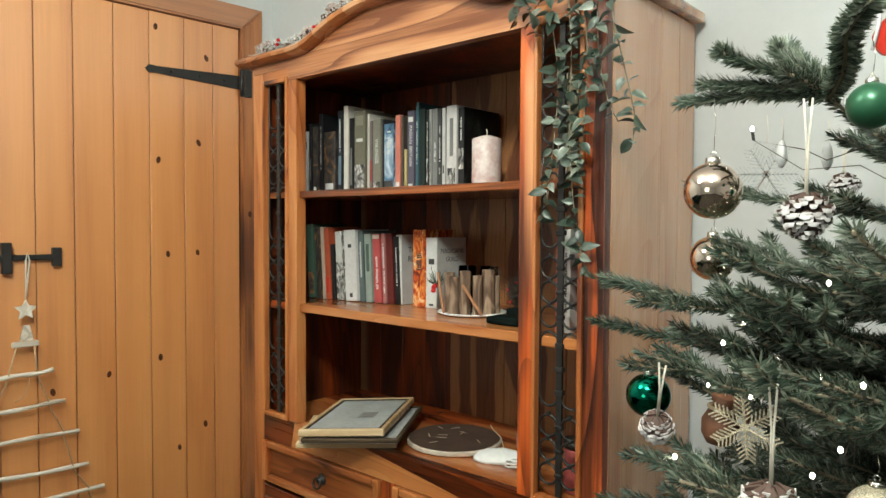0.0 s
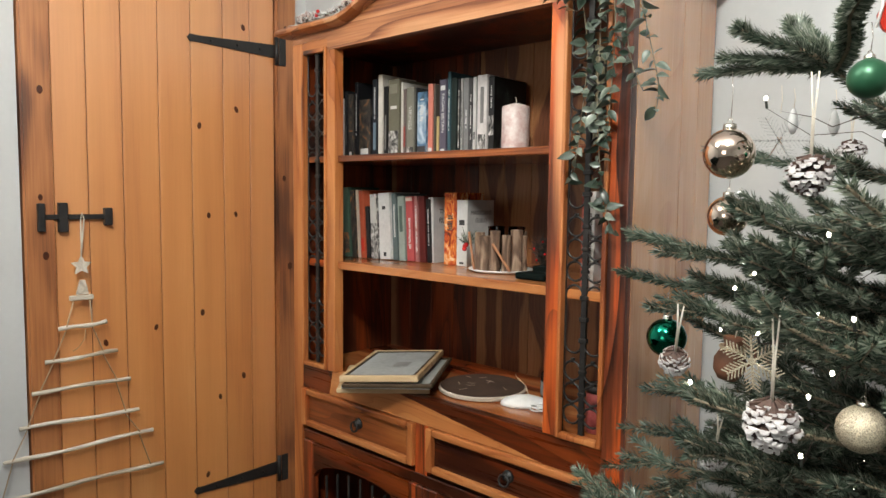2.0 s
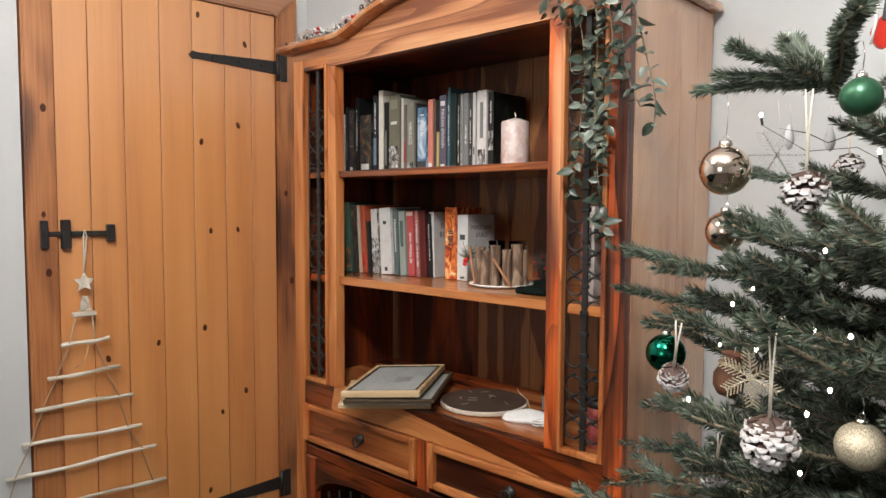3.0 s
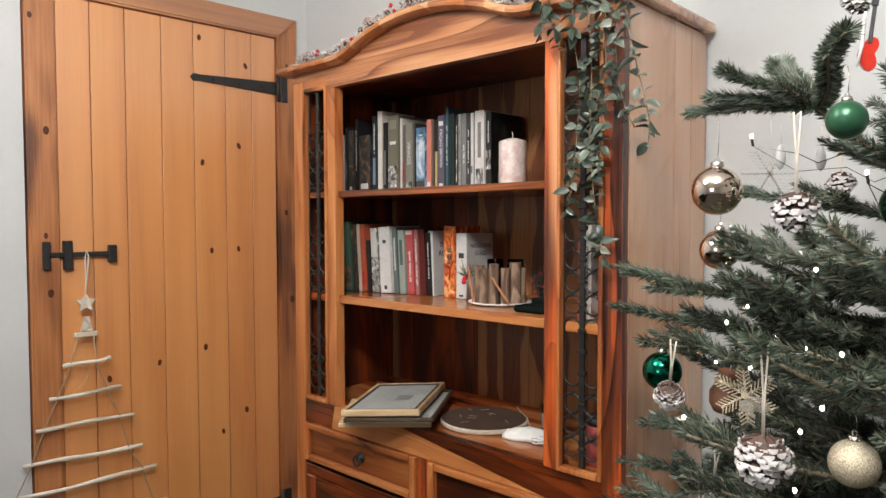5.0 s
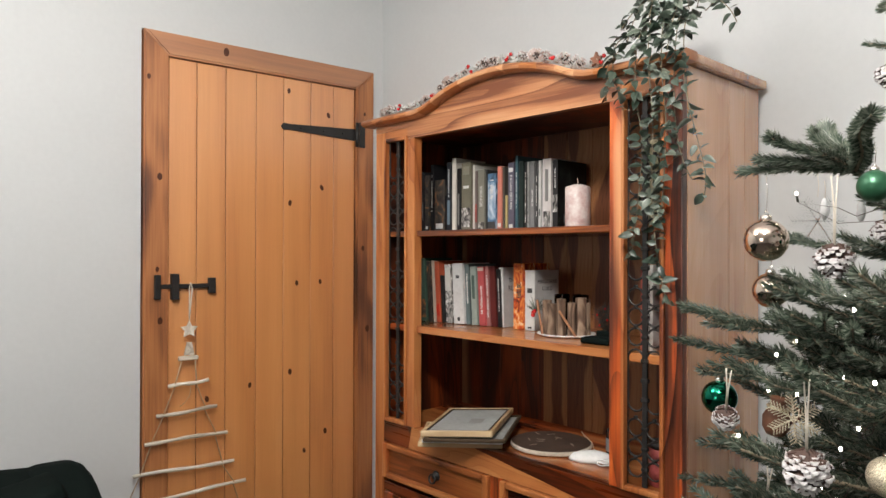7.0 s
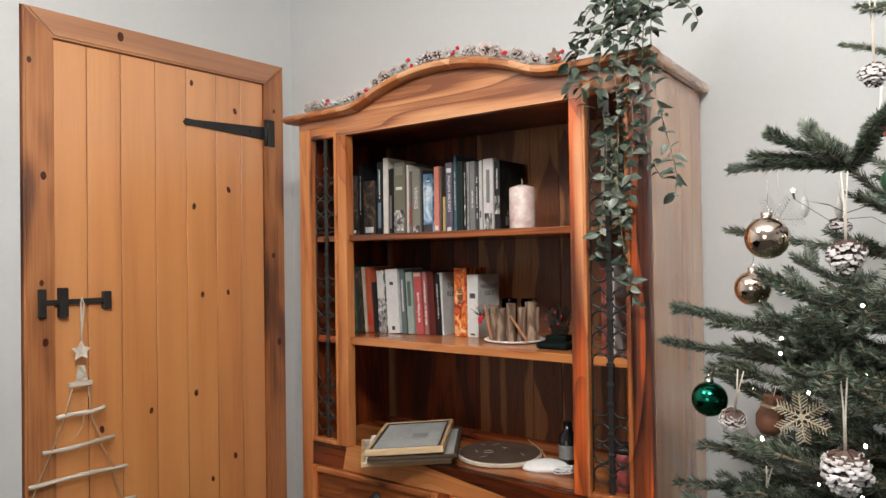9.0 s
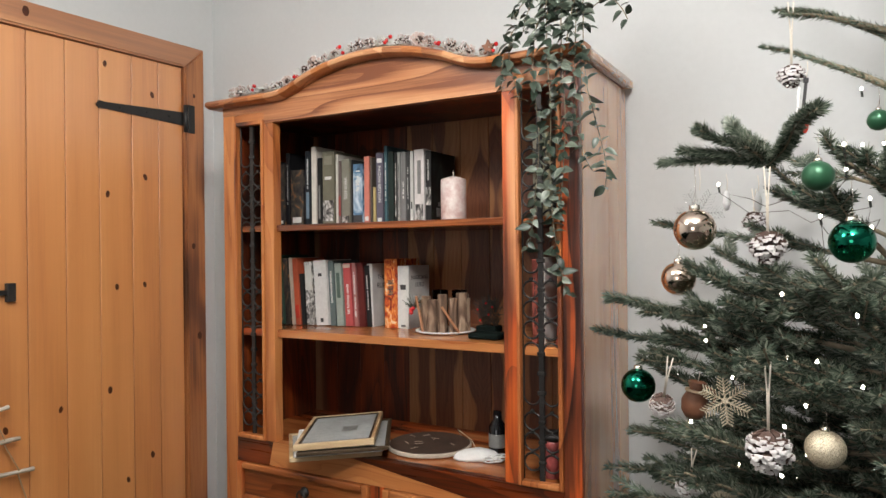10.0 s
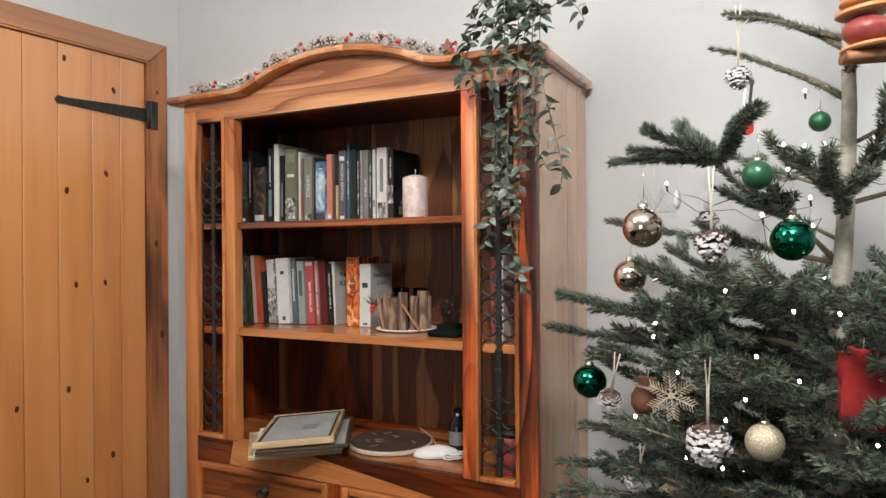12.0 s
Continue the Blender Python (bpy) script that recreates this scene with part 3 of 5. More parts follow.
for i in range(blocks):
    a, b = ua + (ub - ua) * i / blocks, ua + (ub - ua) * (i + 1) / blocks
    bm = bmesh.new()
    prof = [(-0.036, 0.006), (-0.038, 0.013), (-0.034, 0.020), (-0.028, 0.023), (0.022, 0.023), (0.022, 0.001), (-0.020, 0.001), (-0.028, 0.003)]
    rings = []
    for u in (a, (a + b) / 2, b):
        e = 0.0006 if u == b else 0.0
        rings.append([bm.verts.new((u - e, y, crown(min(max(u, U0), U1)) + z)) for y, z in prof])
    for r0, r1 in zip(rings, rings[1:]):
        for k in range(len(prof)):
            bm.faces.new((r0[k], r0[(k + 1) % len(prof)], r1[(k + 1) % len(prof)], r1[k]))
    bm.faces.new(rings[0])
    bm.faces.new(rings[-1][::-1])
    part("cornice_block", bm, wood_pediment if random.random() < 0.8 else wood_front_x, cab)
for a, b in ((U0 - 0.030, U0 + 0.03), (U1 - 0.03, U1 + 0.022)):
    part("side_cornice", box(a, b, 0.0225, DEEP, 1.7235, 1.745, 0.006, 2), wood_side, cab)
# shelves
part("shelf", box(U0 + 0.026, U1 - 0.026, 0.012, DEEP - 0.013, 1.352, 1.370, 0.003, 2), wood_shelf, cab)
part("shelf", box(U0 + 0.026, U1 - 0.026, 0.012, DEEP - 0.013, 1.046, 1.068, 0.003, 2), wood_shelf, cab)
part("shelf", box(U0 + 0.026, U1 - 0.026, 0.0305, DEEP - 0.013, 0.722, 0.744, 0.001), wood_shelf, cab)


def grille(u0, u1, z0, z1):
    """A beaded wooden border with an iron scroll grille in it."""
    for a, b, c, d in ((u0, u0 + 0.009, z0, z1), (u1 - 0.011, u1, z0, z1), (u0 + 0.0095, u1 - 0.0115, z1 - 0.013, z1), (u0 + 0.0095, u1 - 0.0115, z0, z0 + 0.013)):
        part("beading", box(a, b, -0.005, 0.016, c, d, 0.004, 2), wood_front_z, cab)
    c, y = (u0 + u1) / 2, 0.012
    g = part("iron_grille", box(c - 0.006, c + 0.006, y - 0.003, y + 0.003, z0 + 0.014, z1 - 0.014), pewter, cab, "black wrought iron scroll grille")
    for sgn in (-1, 1):
        part("side_rod", tube([(c + sgn * 0.0465, y + 0.001, z0 + 0.0135), (c + sgn * 0.0465, y + 0.001, z1 - 0.0135)], 0.0019, 6), pewter, g, smooth=True)
    r = 0.0205
    z = z0 + 0.055
    k = 0
    while z < z1 - 0.05:
        if k % 4 != 3:
            for sgn in (-1, 1):
                cu = c + sgn * 0.0240
                part("scroll", tube(arc(cu, z, r, 0, 360, y, 14)[:-1] + [(cu + r, y, z)], 0.0027, 6), pewter, g, smooth=True)
            for sgn in (-1, 1):
                part("collar", box(c + sgn * 0.0240 - 0.004, c + sgn * 0.0240 + 0.004, y - 0.004, y + 0.004, z + r - 0.001, z + r + 0.007, 0.001), pewter, g)
            part("collar", box(c - 0.0085, c + 0.0085, y - 0.005, y + 0.005, z - 0.004, z + 0.004, 0.0015), pewter, g)
            z += 2 * r + 0.006
        else:
            for sgn in (-1, 1):
                cu = c + sgn * 0.0240
                loop = arc(cu, z + 0.115, r, 0, 180, y, 9) + arc(cu, z + 0.012, r, 180, 360, y, 9)
                part("scroll", tube(loop + [loop[0]], 0.0026, 6), pewter, g, smooth=True)
            for dz in (0.02, 0.065, 0.11):
                part("collar", box(c - 0.0095, c + 0.0095, y - 0.0055, y + 0.0055, z + dz - 0.005, z + dz + 0.005, 0.0015), pewter, g)
            z += 0.165
        k += 1


grille(0.074, 0.191, 0.745, 1.6765)
grille(0.981, 1.0925, 0.745, 1.6765)


def drawer(u0, u1, z0, z1, ku, mat):
    d = part("drawer", box(u0 + 0.02, u1 - 0.02, 0.004, 0.30, z0 + 0.014, z1 - 0.014), mat, cab, "drawer front with a raised border")
    for a, b, c, e in ((u0, u0 + 0.022, z0, z1), (u1 - 0.022, u1, z0, z1)):
        part("drawer_border", box(a, b, -0.010, 0.018, c, e, 0.005, 2), wood_front_z, d)
    for c, e in ((z0, z0 + 0.018), (z1 - 0.018, z1)):
        part("drawer_border", box(u0 + 0.0225, u1 - 0.0225, -0.010, 0.018, c, e, 0.005, 2), wood_front_x, d)
    kz = (z0 + z1) / 2 + 0.002
    part("drawer_pull", lathe([(0, 0.0), (0.016, 0.0), (0.014, 0.004), (0.008, 0.006), (0.007, 0.014), (0, 0.015)], 14), iron, d, "black iron ring pull", m=pose(ku, 0.0035, kz, 90), smooth=True)
    part("ring", tube(arc(0, -0.006, 0.0135, 90, 450, 0.0, 18), 0.003, 8, cap=False), iron, d, m=pose(ku, -0.013, kz, -8), smooth=True)


part("rail", box(0.556, 0.5985, 0.002, 0.022, 0.545, 0.6755), wood_red_z, cab)
drawer(0.076, 0.5545, 0.560, 0.6735, 0.329, wood_drawer)
drawer(0.600, 1.091, 0.560, 0.6735, 0.855, wood_red_shade_x)
part("rail", box(0.0745, 1.092, 0.001, 0.022, 0.515, 0.5445, 0.002), wood_red_shade_x, cab)
part("rail", box(0.0745, 1.092, 0.001, 0.022, 0.0, 0.07, 0.002), wood_red_shade_x, cab)
part("cupboard_floor", box(U0 + 0.026, U1 - 0.026, 0.0305, DEEP - 0.013, 0.07, 0.09), wood_inside_shade, cab)
part("dust_board", box(U0 + 0.026, U1 - 0.026, 0.31, DEEP - 0.013, 0.52, 0.54), wood_inside_shade, cab)
for a, b in ((0.076, 0.5855), (0.5875, 1.091)):
    d = part("cupboard_door", box(a, a + 0.05, -0.002, 0.02, 0.072, 0.513, 0.003), wood_red_z, cab, "cupboard door with an arched grille opening")
    part("door_stile", box(b - 0.05, b, -0.002, 0.02, 0.072, 0.513, 0.003), wood_red_z, d)
    part("door_rail", box(a + 0.0505, b - 0.0505, -0.002, 0.02, 0.072, 0.13, 0.003), wood_red_shade_x, d)
    c, h = (a + b) / 2, (b - a) / 2 - 0.0505
    arch = [(c + h * math.cos(radians(x)), 0.405 + 0.065 * math.sin(radians(x))) for x in range(0, 181, 12)]
    part("door_rail", slab([(c + h, 0.513), *arch, (c - h, 0.513)], -0.002, 0.02), wood_red_shade_x, d)
    for i in range(1, 8):
        u = a + 0.05 + (b - a - 0.1) * i / 8
        part("bar", tube([(u, 0.009, 0.13), (u, 0.009, 0.40 + 0.055 * math.sin(math.pi * i / 8))], 0.004, 6), iron, d)

# ---------------------------------------------------------------- on the shelves


def title_line(ob, x0, x1, z0, z1, ink):
    """A title down the spine that is too small to read: a row of little bars."""
    bm, z = bmesh.new(), z0
    while z < z1 - 0.003:
        h = random.choice((0.0022, 0.003, 0.0036))
        if random.random() < 0.86:
            cut = random.uniform(0.0, 0.35) * (x1 - x0)
            box(x0 + cut, x1 - random.uniform(0.0, 0.3) * (x1 - x0 - cut), -0.0005, 0.0001, z, z + h, bm=bm)
        z += h + 0.0013
    part("spine_title", bm, ink, ob)["kind"] = "stuff"


def book(u, width, v, z, high, deep, mat, lean=0.0, turn=0.0, marks=(), words="", face_mat=None, label="", ink=None):
    """One upright book, its spine to the front. u: the spine's foot, left."""
    m = CAB @ pose(u, v, z, 0, lean, turn)
    ob = group_of("book", m, label if len(label.split()) > 3 else label + " standing upright on the shelf", "book", "books on the shelves")
    t = min(0.0022, width * 0.16)
    bm = box(0, width, 0, t, 0, high, 0.0006)
    part("spine", bm, mat, ob)
    part("front_board", box(width - t, width, t, deep, 0, high), face_mat or mat, ob)
    part("back_board", box(0, t, t, deep, 0, high), face_mat or mat, ob)
    part("page_block", box(t, width - t, t, deep - 0.004, 0.003, high - 0.003), paper, ob)
    for lo, hi, wide, c in marks:
        a = width * (1 - wide) / 2
        if (c is ink_pale or c is ink_dark) and hi - lo > 0.14:
            title_line(ob, a, width - a, high * lo, high * hi, c)
        else:
            part("title_bar", box(a, width - a, -0.0006, 0.0001, high * lo, high * hi), c, ob)
    if words:
        lettering(words, width * 0.62, ob, Matrix.Translation((width / 2, -0.0004, high * 0.56)) @ pose(0, 0, 0, 90, 0, 0) @ pose(0, 0, 0, 0, 0, -90), ink or ink_pale)
    return ob


K, W, GREY = ink_dark, ink_pale, cover((0.20, 0.20, 0.19))
TOP = [
    (0.058, 0.074, 1.585, cover((0.012, 0.012, 0.013)), "slim black paperback", [(0.55, 0.9, 0.4, W)], ""),
    (0.076, 0.091, 1.555, cover((0.62, 0.62, 0.60)), "slim white paperback", [(0.72, 0.9, 0.5, K)], ""),
    (0.092, 0.106, 1.575, cover((0.018, 0.018, 0.020)), "black paperback", [(0.2, 0.5, 0.3, GREY)], ""),
    (0.108, 0.134, 1.566, art_dark, "dark paperback with an orange picture spine", [(0.75, 0.9, 0.6, K), (0.05, 0.10, 0.5, W)], ""),
    (0.137, 0.154, 1.600, cover((0.010, 0.010, 0.012)), "black hardback", [(0.3, 0.85, 0.3, W)], ""),
    (0.157, 0.214, 1.545, art_dark, "thick dark book with an orange picture on it", [(0.06, 0.16, 0.7, W)], ""),
    (0.216, 0.238, 1.600, cover((0.015, 0.018, 0.022)), "black book with pale lettering", [(0.1, 0.45, 0.6, cover((0.16, 0.22, 0.27))), (0.5, 0.9, 0.35, W)], ""),
    (0.241, 0.262, 1.611, cover((0.70, 0.66, 0.58)), "tall cream book", [], ""),
    (0.264, 0.283, 1.575, cover((0.014, 0.014, 0.014)), "black book", [(0.1, 0.6, 0.4, GREY)], ""),
    (0.285, 0.335, 1.592, cover((0.17, 0.16, 0.115)), "olive hardback with a picture band on the spine", [(0.06, 0.34, 0.96, art_mono), (0.82, 0.94, 0.7, cover((0.26, 0.25, 0.19))), (0.62, 0.66, 0.6, W)], ""),
    (0.337, 0.346, 1.580, cover((0.62, 0.60, 0.54)), "thin pale book", [], ""),
    (0.347, 0.357, 1.560, cover((0.17, 0.13, 0.12)), "thin brown book", [(0.15, 0.45, 0.9, cover((0.32, 0.06, 0.05)))], ""),
    (0.359, 0.393, 1.563, cover((0.23, 0.225, 0.18)), "grey green paperback with white lettering", [(0.03, 0.14, 0.9, art_mono)], "VIKINGS"),
    (0.396, 0.401, 1.56, cover((0.03, 0.03, 0.03)), "thin black booklet", [], ""),
    (0.403, 0.443, 1.546, art_sky, "book with a blue sky picture on its spine", [(0.55, 0.9, 0.5, W), (0.04, 0.16, 0.95, K)], ""),
    (0.445, 0.466, 1.565, cover((0.62, 0.22, 0.16)), "salmon pink hardback", [(0.06, 0.12, 0.7, W)], ""),
    (0.467, 0.476, 1.562, cover((0.09, 0.075, 0.06)), "thin brown book", [], ""),
    (0.478, 0.489, 1.475, cover((0.46, 0.36, 0.16)), "short mustard booklet", [], ""),
    (0.490, 0.518, 1.572, cover((0.115, 0.105, 0.140)), "slate purple hardback with lettered spine", [(0.86, 0.92, 0.7, W), (0.03, 0.09, 0.6, W)], "PAGAN BRITAIN"),
    (0.520, 0.532, 1.590, cover((0.055, 0.115, 0.135)), "tall thin teal book", [(0.3, 0.8, 0.35, W)], ""),
    (0.534, 0.556, 1.572, cover((0.018, 0.030, 0.026)), "blackish green book", [], ""),
    (0.558, 0.567, 1.568, cover((0.02, 0.02, 0.02)), "thin black book with white marks", [(0.1, 0.85, 0.5, art_mono)], ""),
    (0.568, 0.578, 1.568, cover((0.35, 0.35, 0.33)), "thin black and white book", [(0.1, 0.85, 0.5, K)], ""),
    (0.580, 0.600, 1.568, cover((0.20, 0.20, 0.195)), "grey book with a white flourish", [(0.35, 0.6, 0.35, W)], ""),
    (0.601, 0.612, 1.567, cover((0.055, 0.055, 0.055)), "thin charcoal book", [(0.2, 0.8, 0.4, W)], ""),
    (0.613, 0.626, 1.567, cover((0.55, 0.55, 0.53)), "thin pale grey book", [(0.2, 0.3, 0.4, K)], ""),
    (0.629, 0.667, 1.570, cover((0.66, 0.63, 0.61)), "thick white hardback", [(0.04, 0.26, 0.8, art_mono), (0.4, 0.85, 0.35, GREY)], ""),
    (0.668, 0.690, 1.563, cover((0.022, 0.022, 0.022)), "black book with a grey picture on the spine", [(0.25, 0.5, 0.9, art_mono), (0.6, 0.9, 0.3, W)], ""),
]
for a, b, top, mat, label, marks, words in TOP:
    v = 0.15 + 0.14 * (a - 0.2)
    k = 1 + (v - 0.15) / 1.37
    s = 0.97 * (v - 0.15)
    a2, b2 = a - s * 0.97, b - 0.97 * (0.15 + 0.14 * (b - 0.2) - 0.15) * 0.97
    high = 1.267 + (top - 1.267) * k - 1.3705
    last = a > 0.66
    ob = book(a2, b2 - a2 - 0.0006, v, 1.3705, high, 0.145 if last else 0.14 if v < 0.2 else 0.13, mat, 0, 0, marks, words, art_night if last else None, label)
# faint print on the dark cover that shows beside the candle
for lo, hi, p, q in ((0.02, 0.045, 0.03, 0.08), (0.05, 0.062, 0.04, 0.07), (0.10, 0.112, 0.06, 0.11)):
    part("title_bar", box(b2 - a2 - 0.0008, b2 - a2 - 0.0002, p, q, lo, hi), GREY, ob)

candle = group_of("pillar_candle", CAB @ pose(0.698, 0.215, 1.3705), "pale pink mottled pillar candle on the shelf", "candle")
part("wax_body", lathe([(0, 0), (0.0345, 0), (0.036, 0.002), (0.036, 0.117), (0.034, 0.121), (0.012, 0.128), (0, 0.129)], 30), wax, candle, smooth=True)
part("wick", tube([(0, 0, 0.127), (0.001, 0, 0.136), (-0.001, 0, 0.145)], 0.0012, 6), paper, candle)

ORANGE, LGREEN, PINK = cover((0.48, 0.10, 0.045)), cover((0.10, 0.155, 0.125)), cover((0.46, 0.085, 0.085))
LOW = [
    (0.104, 0.138, 1.281, cover((0.055, 0.105, 0.075)), "green paperback leaning to the side", [(0.06, 0.35, 0.8, art_dark)], ""),
    (0.141, 0.163, 1.272, art_dark, "dark paperback with a picture spine", [], ""),
    (0.166, 0.180, 1.274, cover((0.60, 0.50, 0.40)), "thin cream book", [], ""),
    (0.181, 0.203, 1.272, ORANGE, "orange red paperback", [(0.1, 0.3, 0.8, cover((0.5, 0.04, 0.02)))], ""),
    (0.206, 0.222, 1.225, cover((0.02, 0.02, 0.02)), "short black book", [], ""),
    (0.226, 0.262, 1.261, art_mono, "black and white illustrated paperback", [(0.55, 0.95, 0.85, cover((0.60, 0.59, 0.55)))], ""),
    (0.263, 0.318, 1.265, cover((0.68, 0.68, 0.66)), "thick white paperback", [(0.05, 0.11, 0.25, K), (0.75, 0.80, 0.3, K)], ""),
    (0.320, 0.343, 1.264, cover((0.11, 0.145, 0.145)), "grey green paperback with pale title", [(0.35, 0.85, 0.4, W)], ""),
    (0.345, 0.374, 1.256, cover((0.31, 0.36, 0.32)), "pale green paperback", [(0.45, 0.85, 0.5, cover((0.08, 0.12, 0.1)))], ""),
    (0.378, 0.410, 1.256, PINK, "rose red hardback with pale lettering", [(0.2, 0.7, 0.4, W), (0.93, 0.985, 1.0, cover((0.6, 0.5, 0.42)))], ""),
    (0.412, 0.428, 1.258, cover((0.38, 0.16, 0.15)), "thin pink paperback", [(0.15, 0.85, 0.5, W)], ""),
    (0.430, 0.457, 1.258, cover((0.11, 0.018, 0.016)), "dark red book", [], ""),
    (0.459, 0.479, 1.250, cover((0.012, 0.012, 0.012)), "black paperback with pale title", [(0.25, 0.85, 0.3, W)], ""),
]
for a, b, top, mat, label, marks, words in LOW:
    v = 0.12 + 0.15 * (a - 0.1)
    s0, s1 = 0.97 * (v - 0.13), 0.97 * (0.12 + 0.15 * (b - 0.1) - 0.13)
    k = 1 + (v - 0.13) / 1.37
    high = 1.267 + (top - 1.267) * k - 1.0685
    lean = 4.0 if a < 0.22 else 3.2
    book(a - s0 + 0.010, b - s1 - a + s0 - 0.0008, v, 1.0687 + 0.0, high, 0.13, mat, -lean, 0, marks, words, label=label)
ruin = book(0.4285, 0.018, 0.178, 1.0687, 0.186, 0.12, cover((0.62, 0.62, 0.60)), -1.5, 0, [(0.3, 0.8, 0.3, art_mono)], "", cover((0.56, 0.57, 0.56)), "white paperback with a dark drawing")
book(0.486, 0.044, 0.178, 1.0687, 0.200, 0.12, art_fire, 0, 0, [(0.48, 0.72, 0.5, K)], "", art_fire, "paperback with an orange flame picture")
guild = book(0.531, 0.037, 0.180, 1.0687, 0.180, 0.115, cover((0.70, 0.70, 0.68)), 0, 0, [(0.62, 0.70, 0.5, K), (0.03, 0.06, 0.4, K)], "", cover((0.60, 0.60, 0.58)), "white paperback with grey lettered cover")
for text, z, size in (("MAGICIANS", 0.145, 0.0175), ("GUILD", 0.124, 0.0175)):
    lettering(text, size, guild, Matrix.Translation((0.0372, 0.060, z)) @ pose(0, 0, 0, 90, 0, 90), cover((0.10, 0.095, 0.09)))
lettering("THE", 0.02, ruin, Matrix.Translation((0.0182, 0.045, 0.145)) @ pose(0, 0, 0, 90, 0, 90), K)
lettering("RUIN", 0.022, ruin, Matrix.Translation((0.0182, 0.05, 0.12)) @ pose(0, 0, 0, 90, 0, 90), K)
# books seen through the grille of the right-hand bay
for u, w, z, h, mat, lean, label in (
    (0.995, 0.014, 1.0687, 0.20, cover((0.52, 0.14, 0.10)), 0, "thin red book behind the grille"),
    (1.010, 0.018, 1.0687, 0.205, cover((0.62, 0.60, 0.56)), 0, "white book behind the grille"),
    (1.052, 0.028, 1.0687, 0.215, cover((0.50, 0.13, 0.09)), 8, "red hardback leaning behind the grille"),
    (1.000, 0.018, 1.3705, 0.21, cover((0.50, 0.47, 0.36)), 0, "cream book behind the grille"),
    (1.020, 0.022, 1.3705, 0.20, cover((0.30, 0.27, 0.17)), 0, "olive book behind the grille"),
    (1.050, 0.022, 1.3705, 0.19, cover((0.02, 0.02, 0.02)), 0, "black book behind the grille"),
):
    book(u, w, 0.06, z, h, 0.14, mat, lean, 0, [(0.2, 0.8, 0.3, K)], "", label=label)

# bark log candle holder
holder = group_of("log_candle_holder", CAB @ pose(0.696, 0.165, 1.0687), "candle holder of small upright birch logs on a white plate", "candle holder")
part("plate", lathe([(0, 0), (0.07, 0), (0.083, 0.005), (0.082, 0.0075), (0.068, 0.004), (0, 0.0035)], 32), white_cloth, holder, "round white plate", smooth=True)
for i in range(9):
    a = radians(200 + i * 30)
    h = (0.088, 0.100, 0.092, 0.106, 0.096, 0.109, 0.094, 0.103, 0.09)[i]
    r = (0.015, 0.013, 0.016, 0.013, 0.012, 0.015, 0.013, 0.014, 0.012)[i]
    bm = bmesh.new()
    lathe([(0, 0.0045), (r * 1.04, 0.0045), (r, h * 0.3), (r * 0.97, h * 0.7), (r * 1.02, h - 0.001), (r * 0.92, h), (0, h)], 11, bm)
    for vv in bm.verts:
        vv.co.x += 0.0012 * noise.noise(vv.co * 60 + Vector((i, 0, 0)))
        vv.co.y += 0.0012 * noise.noise(vv.co * 60 + Vector((0, i, 0)))
    part("log", bm, bark, holder, m=pose(0.057 * math.cos(a), 0.052 * math.sin(a), 0))
part("stick", tube([(-0.055, -0.062, 0.10), (-0.030, -0.069, 0.006)], 0.0035, 7), cinnamon, holder)
part("stick", tube([(0.03, -0.072, 0.075), (0.07, -0.052, 0.008)], 0.0035, 7), cinnamon, holder)
for x, y in ((-0.015, 0.0), (0.035, 0.02)):
    part("glass_cup", lathe([(0, 0.005), (0.021, 0.005), (0.022, 0.115), (0.020, 0.115), (0.019, 0.008), (0, 0.008)], 18), clear_glass, holder, m=pose(x, y, 0), smooth=True)
    part("tealight", lathe([(0, 0.0082), (0.018, 0.0082), (0.018, 0.024), (0, 0.026)], 16), wax, holder, m=pose(x, y, 0), smooth=True)


def berry_cluster(parent, spots, r):
    for p in spots:
        part("berry", ball(r, p, rows=8, sides=12), berry, parent, smooth=True)


berry_cluster(holder, [(-0.079, -0.050, 0.062), (-0.070, -0.055, 0.066), (-0.075, -0.056, 0.055)], 0.0062)
sprig = bmesh.new()
for i in range(60):
    a, e = random.uniform(0, 6.283), random.uniform(0.2, 1.2)
    d = Vector((math.cos(a) * math.cos(e), math.sin(a) * math.cos(e) * 0.7, math.sin(e)))
    o = Vector((-0.074, -0.045, 0.066))
    tube([o, o + d * random.uniform(0.025, 0.05)], 0.0006, 3, sprig)
part("fir_sprig", sprig, needle_mat, holder)

box_green = group_of("berry_sprig_box", CAB @ pose(0.805, 0.215, 1.0687), "small black box holding a dark fir sprig with tiny red berries", "decoration")
part("box_body", box(-0.030, 0.030, -0.022, 0.022, 0, 0.018, 0.003), velvet, box_green)
sprig = bmesh.new()
for i in range(420):
    o = Vector((random.uniform(-0.026, 0.026), random.uniform(-0.018, 0.018), random.uniform(0.010, 0.082)))
    a, e = random.uniform(0, 6.283), random.uniform(0.0, 1.3)
    d = Vector((math.cos(a) * math.cos(e), math.sin(a) * math.cos(e) * 0.7, math.sin(e)))
    tube([o, o + d * random.uniform(0.014, 0.026)], 0.0007, 3, sprig)
part("fir_sprig", sprig, wire_green, box_green)
for p in ((-0.022, -0.026, 0.062), (0.012, -0.028, 0.050), (0.004, -0.027, 0.080), (-0.012, -0.029, 0.034), (0.022, -0.026, 0.070)):
    part("berry", ball(0.0032, p, rows=7, sides=10), berry, box_green, smooth=True)
pouch = group_of("black_pouch", CAB @ pose(0.862, 0.085, 1.0687), "small flat black pouch on the shelf edge", "pouch")
